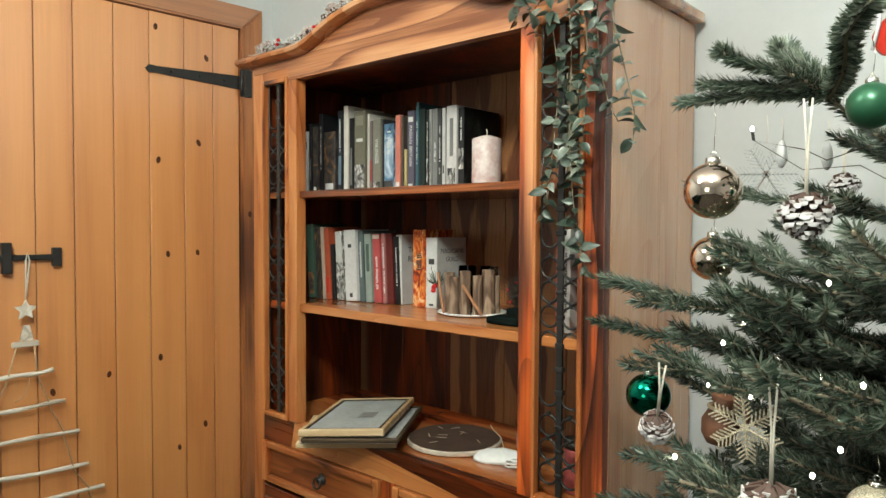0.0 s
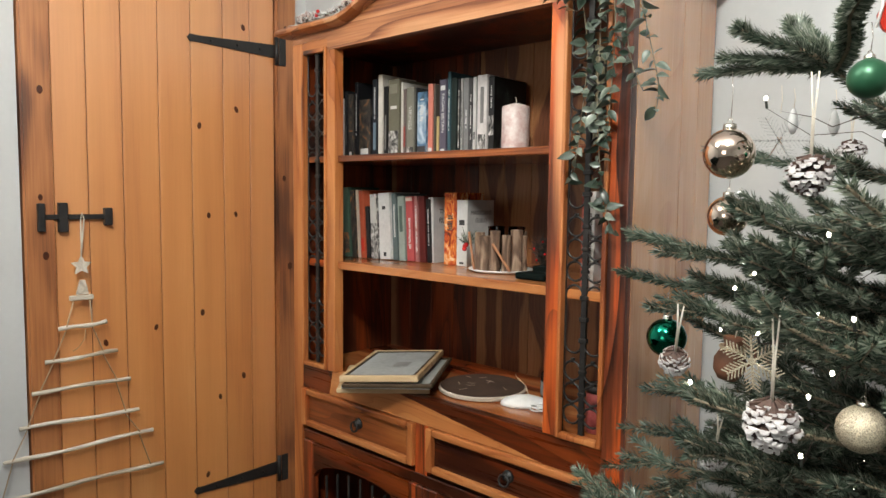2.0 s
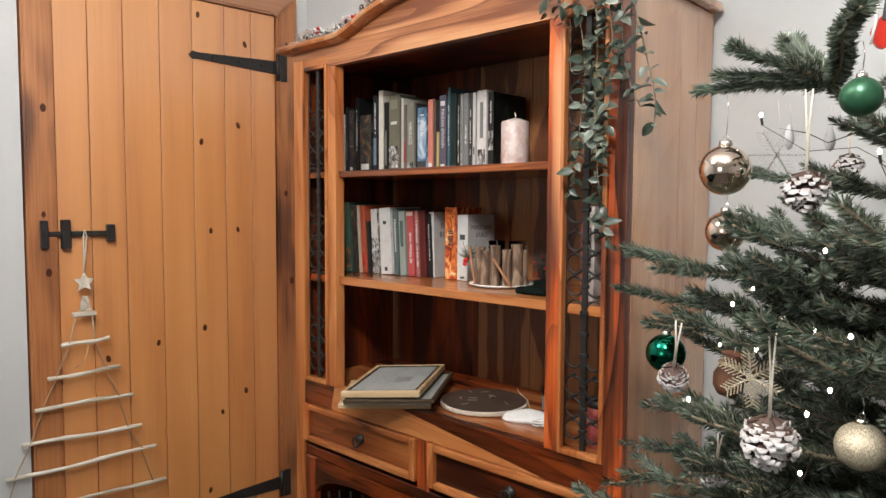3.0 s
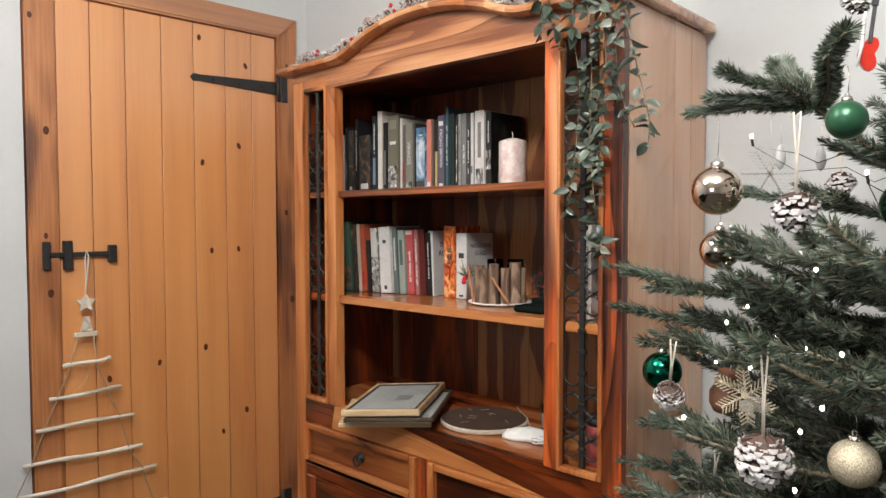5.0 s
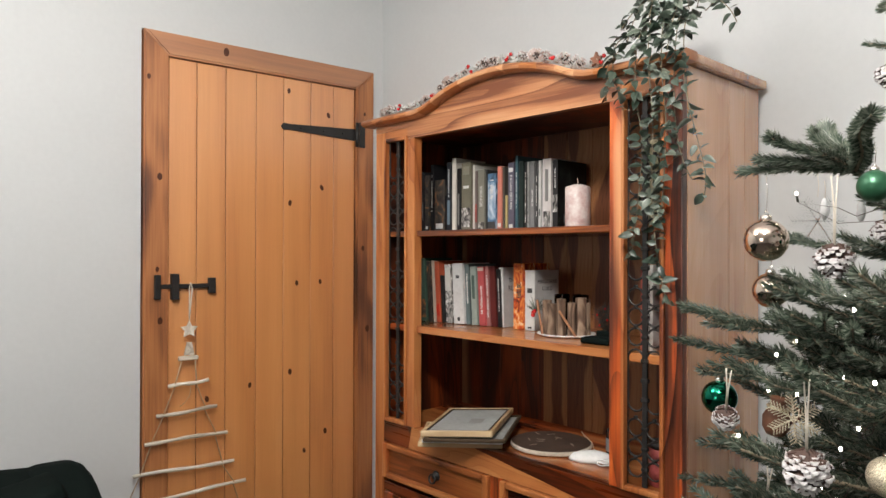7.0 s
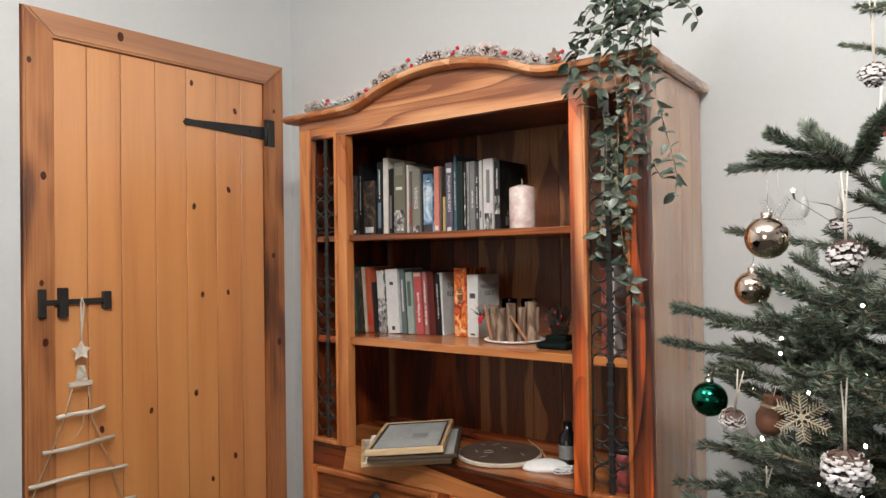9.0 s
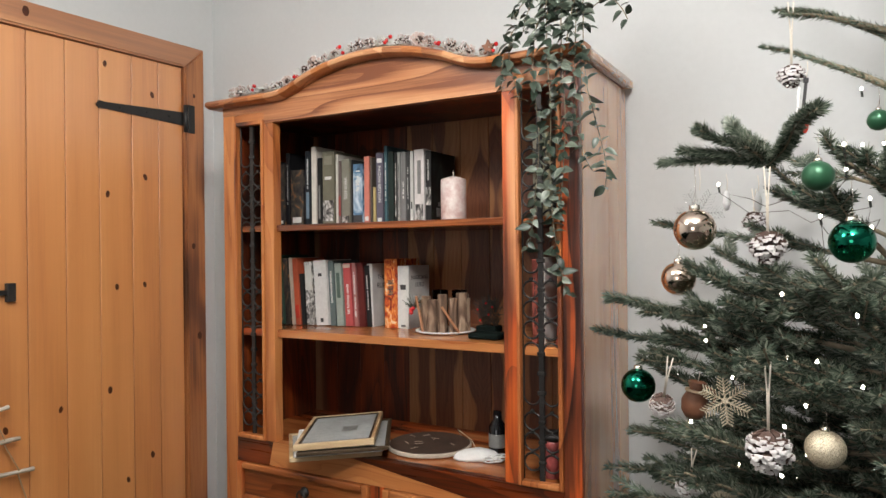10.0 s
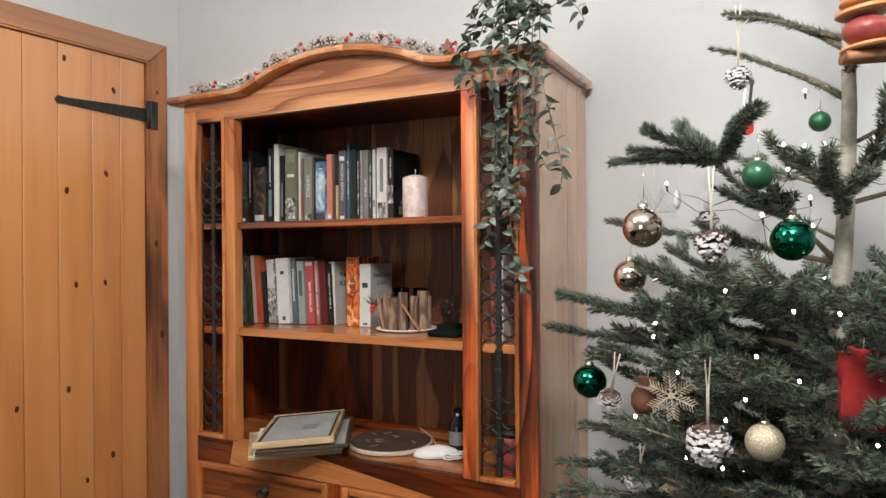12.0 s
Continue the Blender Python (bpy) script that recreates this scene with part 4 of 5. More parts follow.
bm = box(-0.042, 0.042, -0.028, 0.028, 0, 0.016, 0.007, 3)
part("pouch_body", bm, velvet, pouch, smooth=True)

# bottom shelf: picture frames
FZ = 0.7445
stack_label = ("pale wooden picture frame lying under others", "thin dark brown picture frame in the stack", "cream picture frame in the stack", "pale wooden picture frame with grey print, topmost in stack")


def picture_frame(m, wide, deep, thick, mat, label, lip=None):
    f = group_of("picture_frame", m, label, "picture frame", "stacked picture frames")
    b = 0.011
    part("frame_bar", box(0, wide, 0, b, 0, thick, 0.002), mat, f)
    part("frame_bar", box(0, wide, deep - b, deep, 0, thick, 0.002), mat, f)
    part("frame_bar", box(0, b, b + 0.0004, deep - b - 0.0004, 0, thick, 0.002), mat, f)
    part("frame_bar", box(wide - b, wide, b + 0.0004, deep - b - 0.0004, 0, thick, 0.002), mat, f)
    part("picture", box(b + 0.0004, wide - b - 0.0004, b + 0.0004, deep - b - 0.0004, 0.001, thick - 0.004), print_white, f, "grey print under glass")
    if lip:
        for x0, x1, y0, y1 in ((b, wide - b, b, b + 0.006), (b, wide - b, deep - b - 0.006, deep - b), (b, b + 0.006, b + 0.0065, deep - b - 0.0065), (wide - b - 0.006, wide - b, b + 0.0065, deep - b - 0.0065)):
            part("inner_lip", box(x0 + 0.0006, x1 - 0.0006, y0 + 0.0006, y1 - 0.0006, thick - 0.0039, thick - 0.001), lip, f, "dark inner edge")
    part("drawing", box(wide * 0.52, wide * 0.72, deep * 0.38, deep * 0.55, thick - 0.0038, thick - 0.0034), GREY, f)
    return f


picture_frame(pose(0.895, -0.345, FZ + 0.0005, 0, 0, 46), 0.243, 0.25, 0.012, framewood, stack_label[0])
picture_frame(pose(0.905, -0.338, FZ + 0.013, 0, -1, 42), 0.232, 0.26, 0.008, white_cloth, stack_label[2])
picture_frame(pose(0.925, -0.350, FZ + 0.0215, 0, -3, 36), 0.238, 0.30, 0.010, cover((0.07, 0.045, 0.024)), stack_label[1])
picture_frame(pose(0.915, -0.350, FZ + 0.0335, 0, -4, 34), 0.210, 0.305, 0.017, framewood, stack_label[3], cover((0.06, 0.04, 0.025)))

board = group_of("round_board", pose(1.125, -0.035, FZ + 0.0003), "round dark engraved wooden board with a pale bark rim", "board")
part("slice", lathe([(0, 0), (0.112, 0), (0.117, 0.003), (0.117, 0.010), (0.113, 0.0125), (0, 0.0125)], 40), pale_rim, board, smooth=False)
part("top_face", lathe([(0, 0.0126), (0.1125, 0.0126), (0.1115, 0.0132), (0, 0.0134)], 40), slate_top, board, "dark stained engraved top")
for i in range(9):
    a, r = random.uniform(0, 6.28), random.uniform(0.03, 0.09)
    part("engraved_mark", box(-0.012, 0.012, -0.0012, 0.0012, 0.0133, 0.0138), pale_rim, board, m=pose(r * math.cos(a), r * math.sin(a), 0, 0, 0, random.uniform(0, 180)))
part("hanging_string", tube([(0.04, 0.105, 0.012), (0.03, 0.10, 0.030), (0.06, 0.07, 0.034), (0.10, 0.06, 0.020), (0.135, 0.03, 0.004)], 0.0012, 6), twine, board, smooth=True)

cloth = group_of("white_mask", pose(1.285, -0.052, FZ + 0.0003, 0, 0, 40), "folded white cotton mask with a looped cord", "face mask")
bm = ball(1.0, rows=10, sides=18)
for v in bm.verts:
    v.co = Vector((v.co.x * 0.062, v.co.y * 0.038, max(0.0, v.co.z) * 0.024 + 0.002 * noise.noise(v.co * 4)))
part("cloth_body", bm, white_cloth, cloth, smooth=True)
for i in range(6):
    part("cord_loop", tube([(0.030 + 0.014 * (i % 3) + 0.017 * math.cos(a), -0.046 - 0.006 * (i % 2) + 0.013 * math.sin(a), 0.003 + 0.0028 * i) for a in (k * 0.524 for k in range(13))], 0.0022, 6), white_cloth, cloth, smooth=True)

bottle = group_of("dark_bottle", CAB @ pose(0.834, 0.20, FZ + 0.0003), "small dark glass bottle with a grey label", "bottle")
part("glass_body", lathe([(0, 0), (0.022, 0), (0.024, 0.004), (0.024, 0.075), (0.012, 0.092), (0.011, 0.115), (0, 0.116)], 20), bottle_glass, bottle, smooth=True)
part("label", lathe([(0.0243, 0.02), (0.0247, 0.021), (0.0247, 0.055), (0.0243, 0.056)], 20), GREY, bottle)
tin = group_of("red_candle_jar", CAB @ pose(1.03, 0.10, FZ + 0.0003), "red candle jar behind the grille", "candle jar")
part("jar_body", lathe([(0, 0), (0.03, 0), (0.031, 0.003), (0.031, 0.085), (0.028, 0.09), (0, 0.09)], 22), pomegranate, tin, smooth=True)
part("jar_lid", lathe([(0, 0.0905), (0.032, 0.0905), (0.032, 0.104), (0, 0.106)], 22), iron, tin, smooth=True)

# ---------------------------------------------------------------- twig ladder on the door
ladder = group_of("twig_tree_hanging", pose(0.040, -0.70, 0.0), "tree-shaped wall hanging of pale driftwood sticks on twine", "wall hanging")
STICKS = ((-0.769, -0.629, 0.838, 0.845), (-0.808, -0.598, 0.740, 0.748), (-0.846, -0.560, 0.653, 0.651), (-0.882, -0.535, 0.552, 0.541), (-0.925, -0.491, 0.456, 0.461), (-0.955, -0.458, 0.345, 0.341))
for i, (y0, y1, z0, z1) in enumerate(STICKS):
    pts = []
    for k in range(9):
        f = k / 8
        pts.append((0.0 + 0.002 * math.sin(k * 1.3 + i), y0 + 0.70 + (y1 - y0) * f, z0 + (z1 - z0) * f + 0.0022 * math.sin(k * 0.9 + i * 2)))
    radii = [0.0066 + 0.0009 * math.sin(k * 1.7 + i * 3) for k in range(9)]
    part("stick", tube(pts, 0.006, 9, radii=radii), whitewood, ladder, smooth=True)
for s in (-1, 1):
    pts = [(0.0, 0.0 + s * 0.022, 0.93)]
    for y0, y1, z0, z1 in STICKS:
        e = (y0 + 0.022 if s < 0 else y1 - 0.045) + 0.70
        pts.append((0.0062, e, (z0 if s < 0 else z1) + 0.006))
        pts.append((-0.0062, e + 0.002, (z0 if s < 0 else z1) - 0.006))
    part("twine", tube(pts, 0.0021, 6), twine, ladder, smooth=True)
part("top_block", box(-0.006, 0.006, -0.036, 0.034, 0.922, 0.938, 0.003), whitewood, ladder)
star = []
for k in range(10):
    r = 0.031 if k % 2 == 0 else 0.015
    star.append((r * math.sin(k * math.pi / 5), r * math.cos(k * math.pi / 5)))
part("star", slab(star, -0.004, 0.004), whitewood, ladder, "pale wooden star", m=pose(0.004, 0.0, 1.03, 0, 0, 90))
part("small_tag", slab([(-0.018, 0), (0.018, 0), (0.008, 0.045), (-0.008, 0.045)], -0.003, 0.003), whitewood, ladder, m=pose(0.0, 0.002, 0.94, 0, 0, 90))
part("cord", tube([(0.004, 0.0, 1.055), (0.002, 0.002, 1.12), (-0.012, 0.006, 1.172), (-0.018, 0.012, 1.193), (-0.012, 0.016, 1.172), (0.0, 0.006, 1.11), (0.003, 0.0, 1.055)], 0.0022, 6), ribbon, ladder, smooth=True)
part("loose_end", tube([(0, 0.008, 0.83), (0.002, 0.004, 0.80), (0, -0.012, 0.775), (0, -0.03, 0.765)], 0.0012, 5), twine, ladder, smooth=True)

# ---------------------------------------------------------------- sofa
sofa = group_of("velvet_sofa", pose(0, -0.05, 0) @ Matrix.Diagonal((1, 1, 0.98, 1)), "dark green velvet sofa with a loose back cushion, against the wall", "sofa")


def soft(x0, x1, y0, y1, z0, z1, r, bulge=0.0):
    bm = box(x0, x1, y0, y1, z0, z1)
    bmesh.ops.subdivide_edges(bm, edges=bm.edges, cuts=7, use_grid_fill=True)
    c = Vector(((x0 + x1) / 2, (y0 + y1) / 2, (z0 + z1) / 2))
    h = Vector(((x1 - x0) / 2, (y1 - y0) / 2, (z1 - z0) / 2))
    for v in bm.verts:
        q = v.co - c
        inner = Vector([max(-h[i] + r, min(h[i] - r, q[i])) for i in range(3)])
        d = q - inner
        if d.length > 1e-6:
            q = inner + d.normalized() * min(d.length, r)
        n = q.normalized()
        v.co = c + q + n * (bulge * (1 - abs(q.z / h.z)) + 0.006 * noise.noise((c + q) * 9))
    return bm


part("base", soft(0.06, 0.92, -2.75, -1.06, 0.05, 0.40, 0.05), velvet, sofa, smooth=True)
part("back", soft(0.06, 0.34, -2.75, -1.10, 0.36, 0.690, 0.06), velvet, sofa, smooth=True)
bm = soft(0.08, 0.95, -1.17, -1.00, 0.30, 0.69, 0.05)
for v in bm.verts:
    if v.co.z > 0.5:
        v.co.z -= max(0.0, v.co.x - 0.36) * 0.85
part("arm", bm, velvet, sofa, smooth=True)
part("seat_cushion", soft(0.30, 0.92, -2.70, -1.18, 0.40, 0.53, 0.05), velvet, sofa, smooth=True)
for x in (0.12, 0.86):
    for y in (-2.68, -1.12):
        part("foot", lathe([(0, 0), (0.02, 0), (0.025, 0.055), (0, 0.055)], 12), iron, sofa, m=pose(x, y, 0))
cushion = group_of("back_cushion", pose(0, -0.05, 0) @ Matrix.Diagonal((1, 1, 0.98, 1)), "dark green velvet cushion with grey piping leaning on the sofa", "cushion")
bm = soft(0.31, 0.53, -1.95, -1.13, 0.53, 0.690, 0.07, 0.01)
for v in bm.verts:
    k = min(1.0, max(0.0, (v.co.y + 1.33) / 0.17))
    if v.co.z > 0.62:
        v.co.z += 0.055 * k * k
        v.co.y += 0.015 * k
part("cushion_body", bm, velvet, cushion, smooth=True)
part("piping", tube([(0.545, -1.235, 0.690), (0.585, -1.225, 0.665), (0.61, -1.215, 0.63), (0.63, -1.205, 0.58), (0.61, -1.20, 0.54)], 0.006, 8), velvet_grey, cushion, "grey piping along the seam", smooth=True)

# ---------------------------------------------------------------- trailing plant on the cabinet


def leaf_mesh(length, width, fold, curl):
    bm = bmesh.new()
    n = 6
    mid, lo, hi = [], [], []
    for i in range(n + 1):
        f = i / n
        w = width * 1.15 * math.sin(math.pi * f ** 0.86) ** 0.85 * (1 - 0.28 * f)
        y, z = length * f, -curl * f * f
        mid.append(bm.verts.new((0, y, z)))
        if 0 < i < n:
            lo.append(bm.verts.new((-w, y, z + fold * w)))
            hi.append(bm.verts.new((w, y, z + fold * w)))
    for side in (lo, hi):
        for i in range(n):
            ring = [mid[i], mid[i + 1]] + ([side[i]] if i < n - 1 else []) + ([side[i - 1]] if i > 0 else [])
            bm.faces.new(ring)
    me = bpy.data.meshes.new("leaf")
    for f in bm.faces:
        f.smooth = True
    bmesh.ops.recalc_face_normals(bm, faces=bm.faces)
    bm.to_mesh(me)
    bm.free()
    me.materials.append(leaf_mat)
    return me


LEAVES = [leaf_mesh(l, w, f, c) for l, w, f, c in ((0.036, 0.0100, 0.45, 0.007), (0.039, 0.0106, 0.36, 0.012), (0.031, 0.0088, 0.55, 0.005), (0.041, 0.0104, 0.42, 0.016), (0.025, 0.0074, 0.35, 0.004))]
vine = group_of("trailing_plant", pose(0, 0, 0), "grey green trailing artificial ivy spilling over the cabinet front", "plant")


def strand(points, step, size=1.0, spread=0.012, stem=0.0012):
    """A vine along points, with leaves on both sides."""
    pts = [Vector(p) for p in points]
    path = []
    for i in range(len(pts) - 1):
        p0, p1, p2, p3 = pts[max(i - 1, 0)], pts[i], pts[i + 1], pts[min(i + 2, len(pts) - 1)]
        for k in range(8):
            t = k / 8
            path.append(0.5 * ((2 * p1) + (p2 - p0) * t + (2 * p0 - 5 * p1 + 4 * p2 - p3) * t * t + (3 * p1 - p0 - 3 * p2 + p3) * t ** 3))
    path.append(pts[-1])
    s = part("stem", tube(path, stem, 5), twig_bark, vine, smooth=True)
    run, side = 0.0, 1
    for a, b in zip(path, path[1:]):
        run += (b - a).length
        while run > step:
            run -= step
            side = -side
            d = (b - a).normalized()
            out = Vector((random.uniform(0.2, 1.0) * side, random.uniform(-0.9, 0.4), random.uniform(-0.45, 0.5)))
            way = (d * random.uniform(0.0, 0.55) + out).normalized()
            up = Vector((random.uniform(-0.9, 0.9), random.uniform(-1.0, 0.1), random.uniform(-0.1, 1.0)))
            x = way.cross(up).normalized()
            z = x.cross(way)
            m = Matrix((x, way, z)).transposed().to_4x4()
            m.translation = a.lerp(b, random.random()) + Vector((random.uniform(-1, 1), random.uniform(-1.0, 0.2), 0)) * spread * 0.3
            k = size * random.uniform(0.75, 1.15)
            part("leaf", random.choice(LEAVES), None, vine, m=m @ Matrix.Diagonal((k, k, k, 1)))


def front(u, z, out=0.03):
    return CAB @ Vector((u + 0.018, -out, z))


for pts, step in (
    ([front(1.06, 1.86, -0.10), front(1.06, 1.84, 0.02), front(1.065, 1.74, 0.055), front(1.065, 1.60, 0.035), front(1.06, 1.45, 0.03), front(1.07, 1.32, 0.03), front(1.09, 1.22, 0.03), front(1.105, 1.195, 0.03)], 0.0125),
    ([front(1.08, 1.86, -0.09), front(1.09, 1.84, 0.02), front(1.10, 1.72, 0.06), front(1.10, 1.58, 0.04), front(1.09, 1.44, 0.035), front(1.08, 1.36, 0.03)], 0.012),
    ([front(1.05, 1.84, -0.08), front(1.04, 1.80, 0.04), front(1.03, 1.68, 0.05), front(1.035, 1.55, 0.03), front(1.025, 1.42, 0.03), front(1.01, 1.31, 0.03), front(0.99, 1.285, 0.03)], 0.0145),
    ([front(1.12, 1.84, -0.08), front(1.14, 1.80, 0.03), front(1.15, 1.66, 0.05), front(1.175, 1.55, 0.05), front(1.19, 1.47, 0.04), front(1.185, 1.42, 0.035)], 0.0165),
    ([front(1.00, 1.83, -0.06), front(0.98, 1.79, 0.04), front(0.975, 1.72, 0.055), front(0.985, 1.66, 0.04), front(0.99, 1.63, 0.035)], 0.0135),
    ([front(0.99, 1.79, 0.02), front(0.965, 1.74, 0.055), front(0.955, 1.69, 0.05), front(0.95, 1.655, 0.045)], 0.017),
    ([front(1.10, 1.83, -0.06), front(1.125, 1.81, 0.03), front(1.13, 1.70, 0.06), front(1.125, 1.58, 0.045), front(1.14, 1.50, 0.04), front(1.16, 1.46, 0.04)], 0.0155),
    ([front(1.12, 1.86, -0.10), front(1.17, 1.86, -0.06), front(1.20, 1.83, -0.05), front(1.215, 1.80, -0.05)], 0.017),
    ([front(1.05, 1.88, -0.12), front(1.01, 1.90, -0.05), front(0.98, 1.87, -0.02), front(0.96, 1.83, 0.0)], 0.013),
    ([front(1.07, 1.88, -0.12), front(1.07, 1.95, -0.08), front(1.06, 1.92, 0.0), front(1.055, 1.84, 0.03), front(1.05, 1.76, 0.05)], 0.0105),
    ([front(1.09, 1.88, -0.12), front(1.12, 1.94, -0.08), front(1.13, 1.90, 0.0), front(1.12, 1.82, 0.04), front(1.11, 1.74, 0.055)], 0.0115),
    ([front(1.04, 1.86, -0.10), front(1.02, 1.90, -0.03), front(1.01, 1.84, 0.02), front(1.005, 1.78, 0.045)], 0.0115),
):
    strand(pts, step * 0.64, 0.84)

# ---------------------------------------------------------------- cones, garland


def cone_meshes(r, h, seed, n=100, frost=0.84):
    """The scales and their frosted tips of one pine cone, hanging stalk up."""
    rnd = random.Random(seed)
    scales, tips = bmesh.new(), bmesh.new()
    for i in range(n):
        f = (i + 0.5) / n
        a = i * 2.39996
        z = h * (0.5 - f)
        rr = r * rnd.uniform(0.86, 1.08) * (math.sin(math.pi * (0.10 + 0.86 * f) ** 0.85) ** 0.6)
        out = Vector((math.cos(a), math.sin(a), 0))
        side = Vector((-math.sin(a), math.cos(a), 0))
        up = Vector((0, 0, 1))
        tilt = 0.55 - 1.0 * f + rnd.uniform(-0.28, 0.28)
        w = r * 0.20 * (0.7 + 0.5 * math.sin(math.pi * f)) * rnd.uniform(0.78, 1.12)
        d = (out + up * -tilt * 0.7).normalized()
        nrm = side.cross(d).normalized()
        base = up * z + out * rr * 0.30
        end = up * z + d * rr
        th = r * 0.048

        def slice_at(p, half, t):
            return [p - side * half - nrm * t, p + side * half - nrm * t, p + side * half * 0.8 + nrm * t, p - side * half * 0.8 + nrm * t]

        for bm, secs in ((scales, [slice_at(base, w * 0.3, th * 0.6), slice_at(base.lerp(end, frost), w * 0.9, th)]), (tips, [slice_at(base.lerp(end, frost + 0.002), w * 0.9, th * 1.05), slice_at(base.lerp(end, 0.5 + frost / 2), w * 0.9, th * 1.4), slice_at(end + nrm * th * 1.3, w * 0.40, th * 0.7)])):
            rows = [[bm.verts.new(q) for q in s] for s in secs]
            for s, t in zip(rows, rows[1:]):
                for k in range(4):
                    bm.faces.new((s[k], s[(k + 1) % 4], t[(k + 1) % 4], t[k]))
            bm.faces.new(rows[0][::-1])
            bm.faces.new(rows[-1])
    return scales, tips


def pine_cone(m, r, h, label, seed=1, string=0.0, parent=None, dusty=cone_tip, n=140, group="", frost=0.84):
    ob = parent or group_of("pine_cone", m, label, "pine cone", group)
    s, t = cone_meshes(r, h, seed, n, frost)
    mm = m if parent else None
    c = part("cone_core", lathe([(0, -h * 0.48), (r * 0.38, -h * 0.3), (r * 0.42, 0), (r * 0.36, h * 0.35), (0, h * 0.46)], 10), cone_core, ob, m=mm, smooth=True)
    part("scale_whorl", s, cone_dusty if parent else cone_scale, ob, m=mm)["kind"] = "stuff"
    part("frost", t, dusty, ob, "white painted scale tips", m=mm)["kind"] = "stuff"
    if string:
        for e in (-1, 1):
            part("cord", tube([(0.0008 * e, 0, h * 0.45), (0.0012 * e, 0.001, h * 0.5 + string * 0.5), (0.0045 * e, 0, h * 0.5 + string)], 0.0012, 6), ribbon, ob, smooth=True)
    return ob


garland = group_of("cone_garland", CAB, "frosted garland of small cones, berries and leaves along the cornice", "garland")
wire_pts = []
for i in range(60):
    u = 0.055 + 0.90 * i / 59
    wire_pts.append((u, 0.0, crown(u) + 0.030 + 0.004 * math.sin(i * 1.1)))
part("wire", tube(wire_pts, 0.0018, 5), twine, garland, smooth=True)
rg = random.Random(5)
i = 0
u = 0.075
while u < 0.95:
    z = crown(u) + 0.036
    big = rg.uniform(0.016, 0.024)
    if i % 5 != 3:
        pine_cone(pose(u, -0.004 + rg.uniform(-0.008, 0.01), z + 0.006, rg.uniform(50, 120), rg.uniform(-40, 40), rg.uniform(0, 360)), big, big * 1.7, "", i, 0, garland, n=30)
    else:
        for k in range(3):
            part("berry", ball(0.0052, (u + rg.uniform(-0.010, 0.010), -0.014 + rg.uniform(-0.006, 0.006), z + rg.uniform(0.0, 0.018)), rows=6, sides=10), berry, garland, smooth=True)
    sprigs = bmesh.new()
    for k in range(26):
        a, e = rg.uniform(0, 6.283), rg.uniform(-0.1, 1.2)
        d = Vector((math.cos(a) * math.cos(e), math.sin(a) * math.cos(e), math.sin(e)))
        o = Vector((u + rg.uniform(-0.014, 0.014), rg.uniform(-0.012, 0.010), z - 0.004))
        tube([o, o + d * rg.uniform(0.014, 0.030)], 0.0009, 3, sprigs)
    part("frosted_sprig", sprigs, frost_leaf, garland)
    for k in range(3):
        kk = rg.uniform(0.35, 0.55)
        fl = LEAVES[rg.randrange(5)].copy()
        fl.materials.clear()
        fl.materials.append(frost_leaf)
        part("frosted_leaf", fl, None, garland, m=pose(u + rg.uniform(-0.018, 0.018), rg.uniform(-0.014, 0.010), z, rg.uniform(-20, 60), rg.uniform(-60, 60), rg.uniform(0, 360)) @ Matrix.Diagonal((kk, kk, kk, 1)))
    u += rg.uniform(0.026, 0.036)
    i += 1
part("garland_star", slab([(x * 0.6, y * 0.6) for x, y in star], -0.004, 0.004), gingerbread, garland, "brown felt star", m=pose(0.925, -0.022, crown(0.925) + 0.045))

# ---------------------------------------------------------------- the fir tree
TREE = Vector((2.225, -0.23, 0.0))
tree = group_of("christmas_tree", Matrix.Translation(TREE), "dark green real fir Christmas tree hung with ornaments", "tree")
rt, rn = random.Random(11), random.Random(23)
trunk_pts = [(0.012 * math.sin(k * 0.7) * (k > 0), 0.010 * math.cos(k * 0.9) * (k > 0), 0.06 + 2.14 * k / 16) for k in range(17)]
part("trunk", tube(trunk_pts, 0.02, 12, radii=[0.0285 - 0.0015 * k for k in range(17)]), fir_bark, tree, "pale grey brown trunk", smooth=True)
part("stand", lathe([(0, 0), (0.20, 0), (0.21, 0.02), (0.10, 0.06), (0.05, 0.14), (0.038, 0.14), (0, 0.05)], 28), iron, tree, smooth=True)


